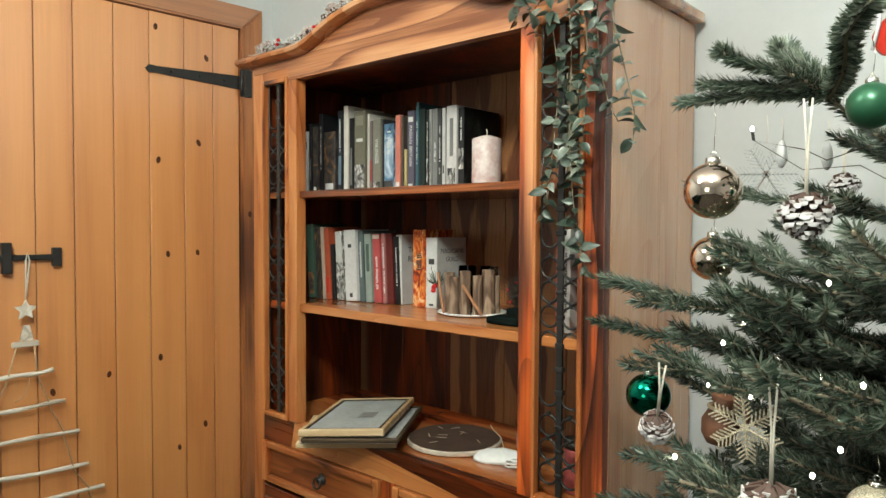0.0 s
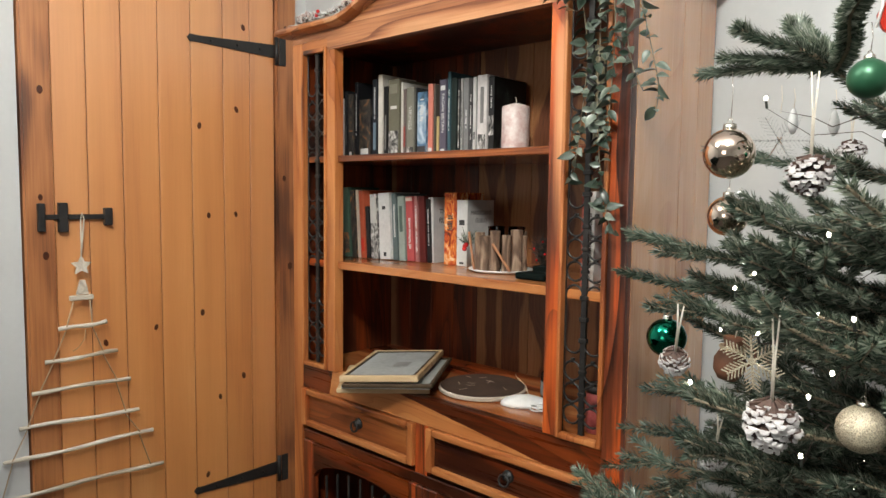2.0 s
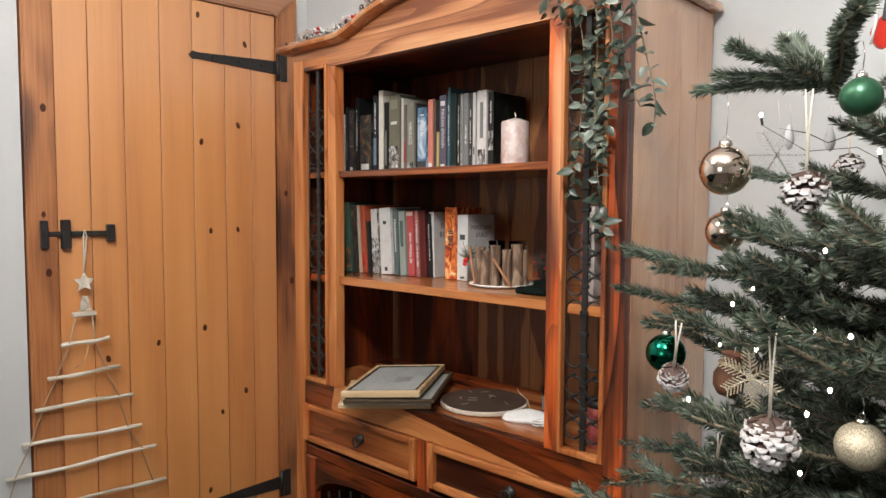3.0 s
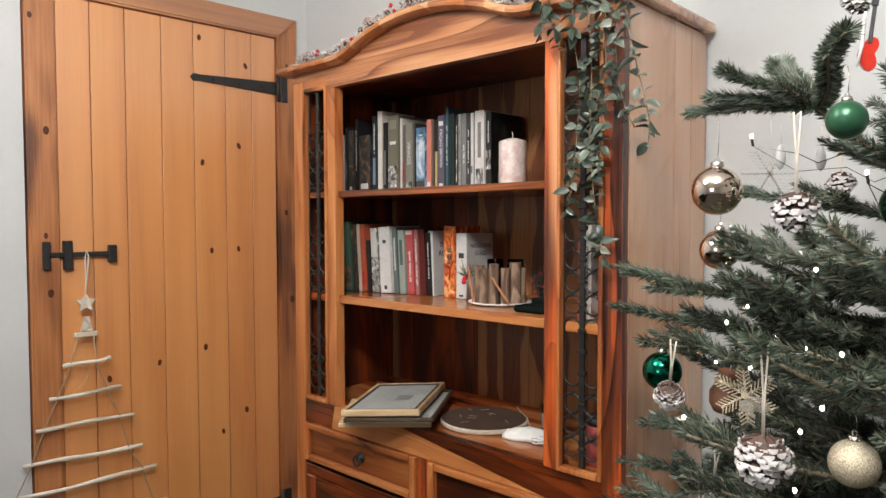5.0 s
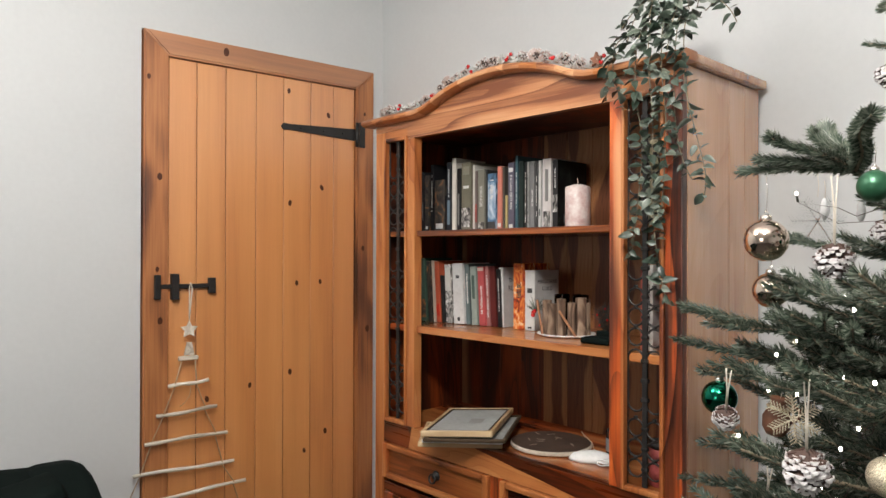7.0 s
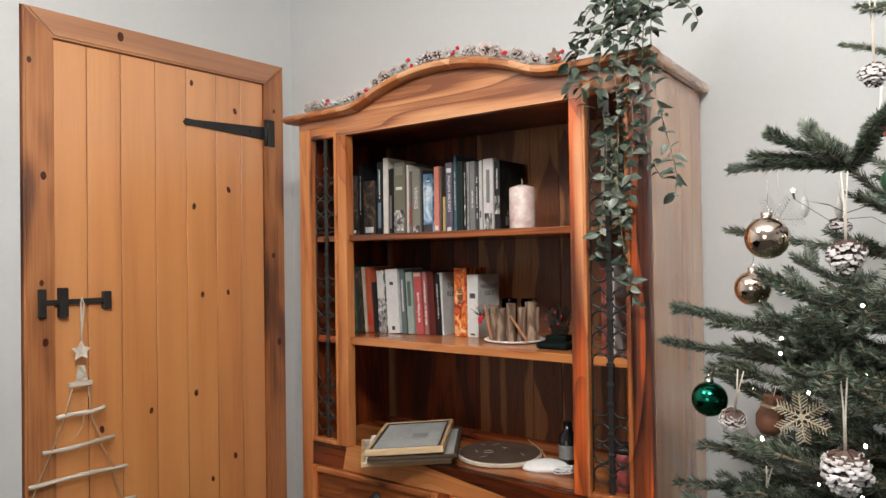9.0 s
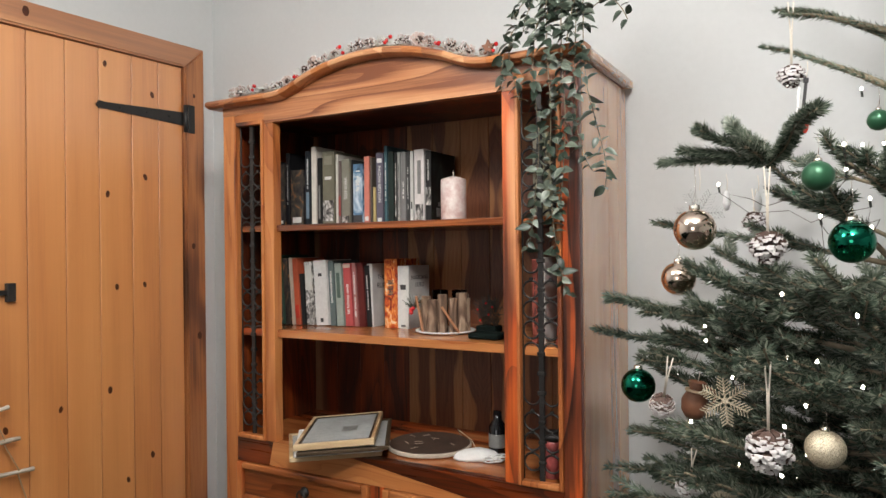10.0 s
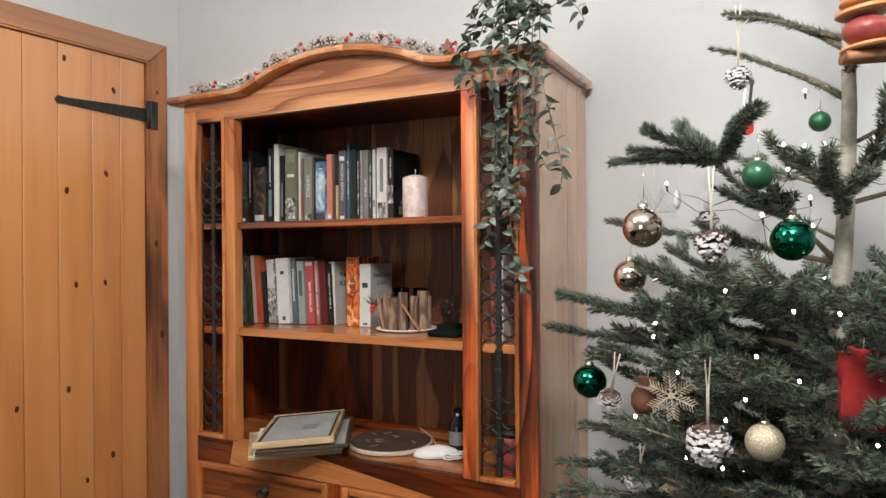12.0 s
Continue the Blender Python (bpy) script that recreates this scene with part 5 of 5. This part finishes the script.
def needles_on(segs, density, length, rnd):
    """Flat needles along twig segments (start, end), as mesh arrays."""
    verts, faces = [], []
    for a, b in segs:
        d = b - a
        size = d.length
        if size < 1e-4:
            continue
        d = d / size
        side = d.cross(Vector((0, 0, 1)))
        side = side.normalized() if side.length > 1e-3 else Vector((1, 0, 0))
        up = side.cross(d)
        for i in range(int(size * density * 1.9) + 1):
            p = a + d * size * rnd.random()
            phi = rnd.uniform(-1.1, math.pi + 1.1)
            rad = side * math.cos(phi) + up * math.sin(phi) * 0.75
            fwd = rnd.uniform(0.55, 1.25)
            way = (rad + d * fwd).normalized()
            ln = length * rnd.uniform(0.66, 1.0)
            flat = way.cross(rad + Vector((0, 0, 0.3))).normalized() * (0.00115 * rnd.uniform(0.85, 1.2))
            mid = p + way * ln * 0.55
            k = len(verts)
            verts += [p, mid - flat, p + way * ln + rad * 0.001, mid + flat]
            faces.append((k, k + 1, k + 2, k + 3))
        for i in range(14):
            ph = rnd.uniform(0, 6.283)
            rad = side * math.cos(ph) + up * math.sin(ph)
            way = (d + rad * rnd.uniform(0.05, 0.42)).normalized()
            flat = way.cross(rad).normalized() * 0.0010
            ln = length * rnd.uniform(0.6, 0.9)
            k = len(verts)
            verts += [b, b + way * ln * 0.55 - flat, b + way * ln, b + way * ln * 0.55 + flat]
            faces.append((k, k + 1, k + 2, k + 3))
    return verts, faces


branch_spots = []
# gaps in the needles in which ornaments hang free
GAPS = ((1.980, -0.425, 1.042, 0.045), (2.127, -0.470, 0.996, 0.042), (2.067, -0.585, 1.012, 0.05), (1.889, -0.467, 1.031, 0.035), (1.811, -0.344, 1.037, 0.04), (1.910, -0.330, 1.016, 0.03), (2.160, -0.393, 1.300, 0.045), (2.254, -0.425, 1.080, 0.045), (1.866, -0.262, 1.234, 0.04), (2.078, -0.300, 1.512, 0.03), (2.050, -0.452, 1.292, 0.04), (1.934, -0.421, 1.324, 0.04))


def clear(a, b):
    """Whether a shoot from a to b keeps out of every gap and the room before it."""
    for x, y, z, r in GAPS:
        for f in (0.0, 0.35, 0.7, 1.0):
            p = a.lerp(b, f)
            for step in (0.0, 0.05, 0.10, 0.15):
                if (p - Vector((x + step * 0.2, y - step, z + step * 0.15))).length < r:
                    return False
    return True



def branch(z0, tip, sag=0.03, twigs=1.0, density=1050.0, length=0.0225, bare=0.18, fan=1.0, thick=0.0056, start=None):
    """One bough from the trunk (or from start) to tip, in world coordinates, with side shoots and needles."""
    a = Vector(start) - TREE if start else Vector((0, 0, z0))
    b = a.lerp(Vector(tip) - TREE, 0.965)
    size = (b - a).length
    path = []
    for i in range(9):
        f = i / 8
        path.append(a.lerp(b, f) + Vector((0.006 * math.sin(f * 7 + z0 * 9), 0.006 * math.cos(f * 6 + z0 * 5), -sag * 4 * f * (1 - f))))
    ob = part("bough", tube(path, 0.006, 7, radii=[thick * (1 - 0.6 * i / 8) * min(1.0, 0.5 + size) for i in range(9)]), twig_bark, tree, smooth=True)
    segs = [(p, q) for i, (p, q) in enumerate(zip(path, path[1:])) if i / 8 >= bare]
    shoots = []
    n = int(size * 19 * twigs)
    for i in range(n):
        f = bare + (0.97 - bare) * (i + rt.random() * 0.6) / n
        k = min(7, int(f * 8))
        p = path[k].lerp(path[k + 1], f * 8 - k)
        d = (path[k + 1] - path[k]).normalized()
        s = d.cross(Vector((0, 0, 1))).normalized() * (1 if i % 2 else -1)
        w = (d * rt.uniform(0.75, 1.1) + s * rt.uniform(0.7, 1.0) * fan + Vector((0, 0, rt.uniform(-0.12, 0.28)))).normalized()
        ln = (0.055 + 0.36 * size * (1 - f) ** 0.8) * rt.uniform(0.75, 1.1)
        e = p + w * ln
        if not clear(p + TREE, e + TREE):
            continue
        m = p.lerp(e, 0.5) + Vector((0, 0, -0.01 * ln))
        shoots += [(p, m), (m, e)]
        if ln > 0.09:
            for q in (0.5,) if ln < 0.16 else (0.36, 0.66):
                o = p.lerp(e, q)
                s2 = w.cross(Vector((0, 0, 1))).normalized()
                for sg in (-1, 1):
                    w2 = (w + s2 * sg * rt.uniform(0.7, 1.0) + Vector((0, 0, rt.uniform(-0.1, 0.2)))).normalized()
                    e2 = o + w2 * ln * rt.uniform(0.36, 0.56) * (1.15 - q)
                    if clear(o + TREE, e2 + TREE):
                        shoots.append((o, e2))
    bm = bmesh.new()
    for p, q in shoots:
        tube([p, p.lerp(q, 0.97), q, q + (q - p).normalized() * 0.005], 0.0016, 5, bm, radii=[0.0017, 0.0015, 0.0026, 0.0006])
    part("twig_work", bm, twig_bark, ob)["kind"] = "stuff"
    verts, faces = needles_on(segs + shoots, density, length, rn)
    me = bpy.data.meshes.new("needles")
    me.from_pydata(verts, [], faces)
    me.materials.append(needle_mat)
    part("foliage", me, None, ob, "dense dark green fir needles")["kind"] = "stuff"
    for p, q in shoots[::5]:
        branch_spots.append(TREE + q)
    return ob


# boughs whose ends stand clear of the tree
FORK = (2.039, -0.343, 1.436)
branch(1.26, FORK, 0.0, 0.3, 1300, bare=0.2, fan=0.6, thick=0.007)
for tip in ((1.862, -0.375, 1.447), (1.942, -0.438, 1.490), (1.960, -0.270, 1.525), (1.905, -0.400, 1.462), (1.985, -0.375, 1.500), (2.128, -0.545, 1.488)):
    branch(1.34, tip, -0.004, 0.0, 3600, 0.024, bare=0.0, start=FORK)
branch(1.36, (2.115, -0.36, 1.475), 0.0, 0.5, 1500, bare=0.12, fan=0.7)
branch(1.33, (2.215, -0.47, 1.435), 0.0, 0.5, 1500, bare=0.12, fan=0.7)
branch(1.38, (2.315, -0.40, 1.500), 0.0, 0.5, 1500, bare=0.12, fan=0.7)
branch(1.30, (2.030, -0.30, 1.395), 0.0, 0.5, 1500, bare=0.2, fan=0.7)
branch(1.26, (1.801, -0.223, 1.348), 0.0, 0.35, 1700, bare=0.15, fan=0.6)
branch(1.20, (1.895, -0.330, 1.262), 0.02, 0.6, 1500, bare=0.25, fan=0.7)
branch(1.17, (1.858, -0.20, 1.270), 0.02, 0.7)
branch(1.10, (1.776, -0.431, 1.213), 0.0, 0.5, 1700, bare=0.25, fan=0.6)
branch(1.06, (1.737, -0.356, 1.139), 0.0, 0.6, 1600, fan=0.65)
branch(1.03, (1.849, -0.453, 1.118), 0.01, 0.7, 1500, fan=0.7)
branch(0.94, (1.802, -0.380, 0.966), 0.01, 0.9)
branch(0.86, (1.765, -0.348, 0.887), 0.01, 0.9)
branch(0.82, (1.767, -0.420, 0.855), 0.0, 1.0)
branch(1.63, (2.030, -0.210, 1.735), -0.02, 0.0, 1500, 0.0175, bare=0.0, thick=0.0088)
branch(1.645, (2.055, -0.290, 1.700), -0.01, 0.0, 1300, 0.0175, bare=0.0, thick=0.0085)
branch(1.545, (2.003, -0.220, 1.669), -0.015, 0.0, 1300, 0.0175, bare=0.0, thick=0.0088)
branch(1.38, (2.02, -0.05, 1.48), 0.0, 0.4, 900, bare=0.3)
branch(1.46, (2.44, -0.30, 1.56), 0.0, 0.5, 900, bare=0.3)
branch(1.42, (2.50, -0.42, 1.50), 0.0, 0.6, 1000, bare=0.3)
branch(1.36, (2.55, -0.20, 1.46), 0.0, 0.6, 1000, bare=0.3)
branch(1.60, (2.40, -0.20, 1.68), 0.0, 0.12, 1200, 0.0175, bare=0.0, thick=0.0085)
branch(1.58, (2.31, -0.36, 1.66), 0.0, 0.12, 1200, 0.0175, bare=0.0, thick=0.0085)
branch(1.80, (2.36, -0.26, 1.93), 0.0, 0.12, 1200, 0.0175, bare=0.0, thick=0.0085)
branch(1.82, (2.11, -0.15, 1.93), 0.0, 0.12, 1200, 0.0175, bare=0.0, thick=0.0085)
branch(1.85, (2.24, -0.37, 1.97), 0.0, 0.12, 1200, 0.0175, bare=0.0, thick=0.0085)
branch(2.05, (2.16, -0.22, 2.15), 0.0, 0.12, 1200, 0.0175, bare=0.0, thick=0.0085)
branch(2.06, (2.29, -0.25, 2.15), 0.0, 0.12, 1200, 0.0175, bare=0.0, thick=0.0085)
# the dense skirt below
z = 0.34
turn = 0.0
while z < 1.22:
    count = 8
    reach = 0.66 - 0.22 * (z - 0.3)
    for i in range(count):
        a = turn + 2 * math.pi * (i + rt.uniform(-0.2, 0.2)) / count
        r = reach * rt.uniform(0.80, 1.0)
        if z > 1.0:
            r *= 0.86
        x, y = TREE.x + r * math.cos(a), TREE.y + r * math.sin(a)
        wall_y = CORNER + math.tan(radians(SKEW)) * x
        if y > wall_y - 0.10:
            f = (wall_y - 0.10 - TREE.y) / (y - TREE.y)
            x, y = TREE.x + (x - TREE.x) * f, TREE.y + (y - TREE.y) * f
        if math.cos(a) < -0.55 and z > 0.8:
            x = max(x, 1.83)
        if z > 0.72 and i % 2 == 0:
            branch(z - 0.02, (TREE.x + (x - TREE.x) * 0.62 + rt.uniform(-0.05, 0.05), TREE.y + (y - TREE.y) * 0.62, z + rt.uniform(0.03, 0.10)), 0.01, 0.75, 1100, bare=0.15, fan=0.9)
        branch(z - 0.05, (x, y, z + 0.12 * rt.uniform(0.1, 0.9)), 0.015, 0.95 if z > 0.7 else 0.4, 1050 if z > 0.7 else 400, bare=0.12, fan=0.85)
    turn += 0.9
    z += 0.078

# ---------------------------------------------------------------- hung on the tree


def hang(ob, top, up, mat=ribbon, thick=0.0007):
    part("hanging_thread", tube([(0.0006, 0, top), (0.002, 0, top + up * 0.5), (0, 0, top + up)], thick, 5), mat, ob, smooth=True)


def bauble(p, r, mat, label, up=0.06, name="bauble"):
    ob = group_of(name, Matrix.Translation(p), label, "bauble", "baubles on the tree")
    part("glass_ball", ball(r, rows=24, sides=40), mat, ob, smooth=True)
    part("cap", lathe([(r * 0.26, r * 0.955), (r * 0.27, r * 1.0), (r * 0.25, r * 1.17), (r * 0.12, r * 1.21), (0, r * 1.215)], 16), silver_cap, ob, "silver crimped cap", smooth=True)
    part("cap_ring", tube(arc(0, r * 1.28, r * 0.10, 0, 360, 0, 12), 0.0006, 5, cap=False), silver_cap, ob)
    hang(ob, r * 1.37, up, silver_cap, 0.0005)
    return ob


bauble((1.934, -0.421, 1.324), 0.0345, gold_mirror, "shiny pale gold glass bauble hanging on a bough", 0.065)
bauble((1.866, -0.262, 1.234), 0.0325, gold_mirror, "shiny pale gold glass bauble half behind needles", 0.03)
bauble((1.811, -0.344, 1.037), 0.0315, green_mirror, "shiny emerald glass bauble hanging low", 0.03)
bauble((2.160, -0.393, 1.300), 0.033, green_mirror, "large shiny emerald glass bauble near the trunk", 0.05)
bauble((2.125, -0.517, 1.393), 0.0215, green_satin, "small matt green bauble on a bough", 0.03)
bauble((2.045, -0.035, 1.397), 0.014, green_mirror, "tiny shiny green bauble", 0.02)
bauble((2.195, -0.30, 1.497), 0.017, green_satin, "small dull green bauble by the trunk", 0.03)
bauble((2.245, -0.42, 1.050), 0.016, green_mirror, "small green bauble deep in the needles", 0.02)
bauble((2.127, -0.470, 0.996), 0.028, gold_glitter, "champagne glitter bauble among needles", 0.02)
bauble((1.965, -0.36, 0.845), 0.028, gold_glitter, "gold glitter bauble low in the tree", 0.02)
bauble((1.985, -0.33, 1.085), 0.026, gold_mirror, "shiny gold bauble behind needles", 0.02)

pine_cone(Matrix.Translation((2.067, -0.585, 1.012)), 0.0325, 0.062, "large white frosted pine cone on a cream cord", 3, 0.10, group="cones on the tree")
pine_cone(Matrix.Translation((2.050, -0.452, 1.292)), 0.0285, 0.052, "frosted pine cone on a cream ribbon", 4, 0.10, group="cones on the tree", frost=0.94)
pine_cone(Matrix.Translation((1.954, 0.04, 1.348)), 0.026, 0.048, "small brown pine cone behind another", 5, 0.05, group="cones on the tree", frost=0.93)
pine_cone(pose(1.889, -0.467, 1.031, 20, 15, 0), 0.0215, 0.042, "small white frosted pine cone on a thread", 6, 0.075, group="cones on the tree", frost=0.89)
pine_cone(Matrix.Translation((2.066, -0.274, 1.592)), 0.0245, 0.042, "round frosted pine cone high in the tree", 7, 0.11, group="cones on the tree")
pine_cone(pose(1.905, -0.36, 0.87, 10, 10, 0), 0.024, 0.045, "white frosted pine cone low in the tree", 8, 0.05, group="cones on the tree")


def snowflake(m, r, mat, label):
    ob = group_of("snowflake_ornament", m, label, "ornament")
    for k in range(6):
        bm = bmesh.new()
        d = Vector((math.cos(k * math.pi / 3), 0, math.sin(k * math.pi / 3)))
        tube([(0, 0, 0), d * r], 0.0016, 5, bm)
        for f in (0.22, 0.36, 0.50, 0.64, 0.78, 0.92):
            for s in (-1, 1):
                a = k * math.pi / 3 + s * 0.9
                e = Vector((math.cos(a), 0, math.sin(a)))
                tube([d * r * f, d * r * f + e * r * 0.32 * (1.15 - 0.6 * abs(f - 0.5))], 0.0012, 4, bm)
        part("arm", bm, mat, ob)["kind"] = "stuff"
    part("hub", lathe([(0, -0.002), (r * 0.14, -0.002), (r * 0.14, 0.002), (0, 0.002)], 12), mat, ob, m=pose(0, 0, 0, 90))
    hang(ob, r, 0.05, ribbon)
    return ob


snowflake(pose(1.980, -0.425, 1.042, 0, 25, 12), 0.038, gold_glitter, "gold glitter snowflake ornament among needles")
snowflake(pose(1.853, -0.028, 1.370, 0, 0, 30), 0.050, clear_glass, "clear glass snowflake ornament hung in the tree")
for x, y, z in ((1.949, -0.234, 1.380), (2.000, -0.21, 1.376)):
    ob = group_of("glass_drop", Matrix.Translation((x, y, z)), "frosted white glass drop ornament", "ornament", "frosted drops")
    part("drop", lathe([(0, -0.018), (0.004, -0.015), (0.008, -0.004), (0.0065, 0.010), (0.003, 0.020), (0, 0.022)], 16), frost_glass, ob, smooth=True)
    hang(ob, 0.022, 0.03)

jug = group_of("clay_jug_ornament", pose(1.910, -0.330, 1.016, 0, 8, 20), "small brown clay jug ornament with a cord collar", "ornament")
part("jug_body", lathe([(0, -0.030), (0.014, -0.030), (0.022, -0.018), (0.024, 0.0), (0.017, 0.016), (0.012, 0.022), (0.017, 0.034), (0.015, 0.036), (0.010, 0.024), (0, 0.020)], 20), gingerbread, jug, smooth=True)
part("cord_collar", tube([(0.0175 * math.cos(a), 0.0175 * math.sin(a), 0.019) for a in (k * math.pi / 8 for k in range(17))], 0.003, 6, cap=False), twine, jug, smooth=True)
part("handle", tube([(0.015, 0, 0.03), (0.032, 0, 0.022), (0.033, 0, 0.005), (0.023, 0, -0.004)], 0.0025, 6), gingerbread, jug, smooth=True)
hang(jug, 0.036, 0.04)

guitar = group_of("guitar_ornament", pose(2.083, -0.286, 1.522, 0, 6, 25), "tiny red electric guitar ornament", "ornament")
bodyline = []
for k in range(28):
    a = 2 * math.pi * k / 28
    r = 0.017 + 0.005 * math.cos(2 * a) + 0.003 * math.sin(3 * a)
    bodyline.append((r * math.sin(a) * 0.85, -0.012 + r * math.cos(a)))
part("guitar_body", slab(bodyline, -0.004, 0.004), red_lacquer, guitar)
part("neck", box(-0.0025, 0.0025, -0.0055, -0.002, 0.002, 0.052, 0.0008), ink_dark, guitar)
part("headstock", box(-0.004, 0.004, -0.005, -0.001, 0.0525, 0.062, 0.001), ink_dark, guitar)
part("tinsel", tube([(-0.010, -0.004, 0.045), (-0.011, -0.006, 0.03), (-0.009, -0.006, 0.0), (-0.012, -0.006, -0.03)], 0.0022, 6), silver_glitter, guitar, smooth=True)
hang(guitar, 0.062, 0.03)

bundle = group_of("dried_fruit_ornament", pose(2.262, -0.400, 1.612, 0, 0, 20), "dried orange slices, dark red fruit and cinnamon tied in a stack", "ornament")
part("orange_slice", lathe([(0, 0.022), (0.036, 0.022), (0.040, 0.025), (0.039, 0.030), (0, 0.031)], 26), orange_peel, bundle, smooth=False, m=pose(0, 0, 0, 0, -6))
part("orange_slice", lathe([(0, 0.034), (0.036, 0.034), (0.039, 0.037), (0.037, 0.042), (0, 0.042)], 26), orange_peel, bundle, m=pose(0, 0, 0, 0, 4))
part("fruit", ball(0.034, (0, 0, -0.002), squash=0.66), pomegranate, bundle, smooth=True)
part("orange_slice", lathe([(0, -0.031), (0.036, -0.031), (0.039, -0.028), (0.037, -0.024), (0, -0.024)], 26), orange_peel, bundle, m=pose(0, 0, 0, 0, -5))
for y in (-0.014, 0.0, 0.014):
    part("cinnamon_stick", tube([(-0.032, y, -0.041), (0.034, y + 0.003, -0.039)], 0.0075, 10), cinnamon, bundle, smooth=True)
hang(bundle, 0.042, 0.07, twine)

stocking = group_of("red_felt_ornament", pose(2.254, -0.425, 1.080, 0, 0, 15), "red felt ornament with two rounded ears", "ornament")
outline = [(-0.031, -0.060), (0.033, -0.060), (0.038, -0.052), (0.026, -0.012), (0.025, 0.004), (0.034, 0.018), (0.036, 0.045), (0.030, 0.058), (0.018, 0.061), (0.006, 0.054), (-0.004, 0.054), (-0.014, 0.063), (-0.027, 0.060), (-0.034, 0.046), (-0.033, 0.018), (-0.025, 0.004), (-0.026, -0.012), (-0.036, -0.052)]
bm = slab(outline, -0.010, 0.010)
bmesh.ops.bevel(bm, geom=[e for e in bm.edges if abs(e.verts[0].co.y - e.verts[1].co.y) < 1e-6], offset=0.005, segments=2, affect="EDGES")
part("felt_body", bm, red_felt, stocking, smooth=True)
hang(stocking, 0.060, 0.04)

# fairy lights
lights = group_of("fairy_lights", pose(0, 0, 0), "string of warm white fairy lights wound through the tree, lit", "string lights")
BULBS = [(2.171, -0.52, 1.198), (2.227, -0.50, 1.195), (2.12, -0.50, 1.128), (2.107, -0.52, 1.067), (2.176, -0.50, 1.097), (2.065, -0.42, 1.219), (1.95, -0.42, 1.139), (1.996, -0.45, 1.086), (2.204, -0.40, 1.243), (2.183, -0.35, 1.368), (2.172, -0.30, 1.459), (2.202, -0.30, 1.459), (2.151, -0.35, 1.416), (2.271, -0.45, 1.006), (2.120, -0.42, 1.340), (2.184, -0.30, 1.324), (1.964, -0.38, 1.401), (2.077, -0.50, 1.029), (2.072, -0.50, 0.956), (2.17, -0.25, 1.561)]
rl = random.Random(9)
pool = [p for p in branch_spots if 0.6 < p.z < 1.45 and p.y < -0.05 and (p - Vector((2.2, -0.25, p.z))).length < 0.42]
BULBS = [Vector(b) for b in BULBS] + [p + Vector((0, -0.006, 0.008)) for p in rl.sample(pool, min(42, len(pool)))]
BULBS.sort(key=lambda p: (round(p.z / 0.11), math.atan2(p.y + 0.2, p.x - 2.2)))
for a in BULBS:
    part("bulb", ball(0.0024, a, rows=8, sides=10, squash=1.3), glow, lights, "glowing diode", smooth=True)
    part("socket", tube([a + Vector((0, 0.001, -0.0035)), a + Vector((0.001, 0.003, -0.014))], 0.0020, 6), wire_green, lights)
path = []
for a, b in zip(BULBS, BULBS[1:]):
    gap = (b - a).length
    path.append(a + Vector((0.001, 0.003, -0.014)))
    for f in (0.2, 0.4, 0.6, 0.8):
        path.append(a.lerp(b, f) + Vector((0.012 * math.sin(9 * f + 7 * a.x), 0.05 + 0.3 * gap * f * (1 - f), -0.014 - 0.5 * gap * f * (1 - f) + 0.01 * math.sin(14 * f))))
part("cable", tube(path, 0.0007, 4), wire_brown, lights, smooth=True)
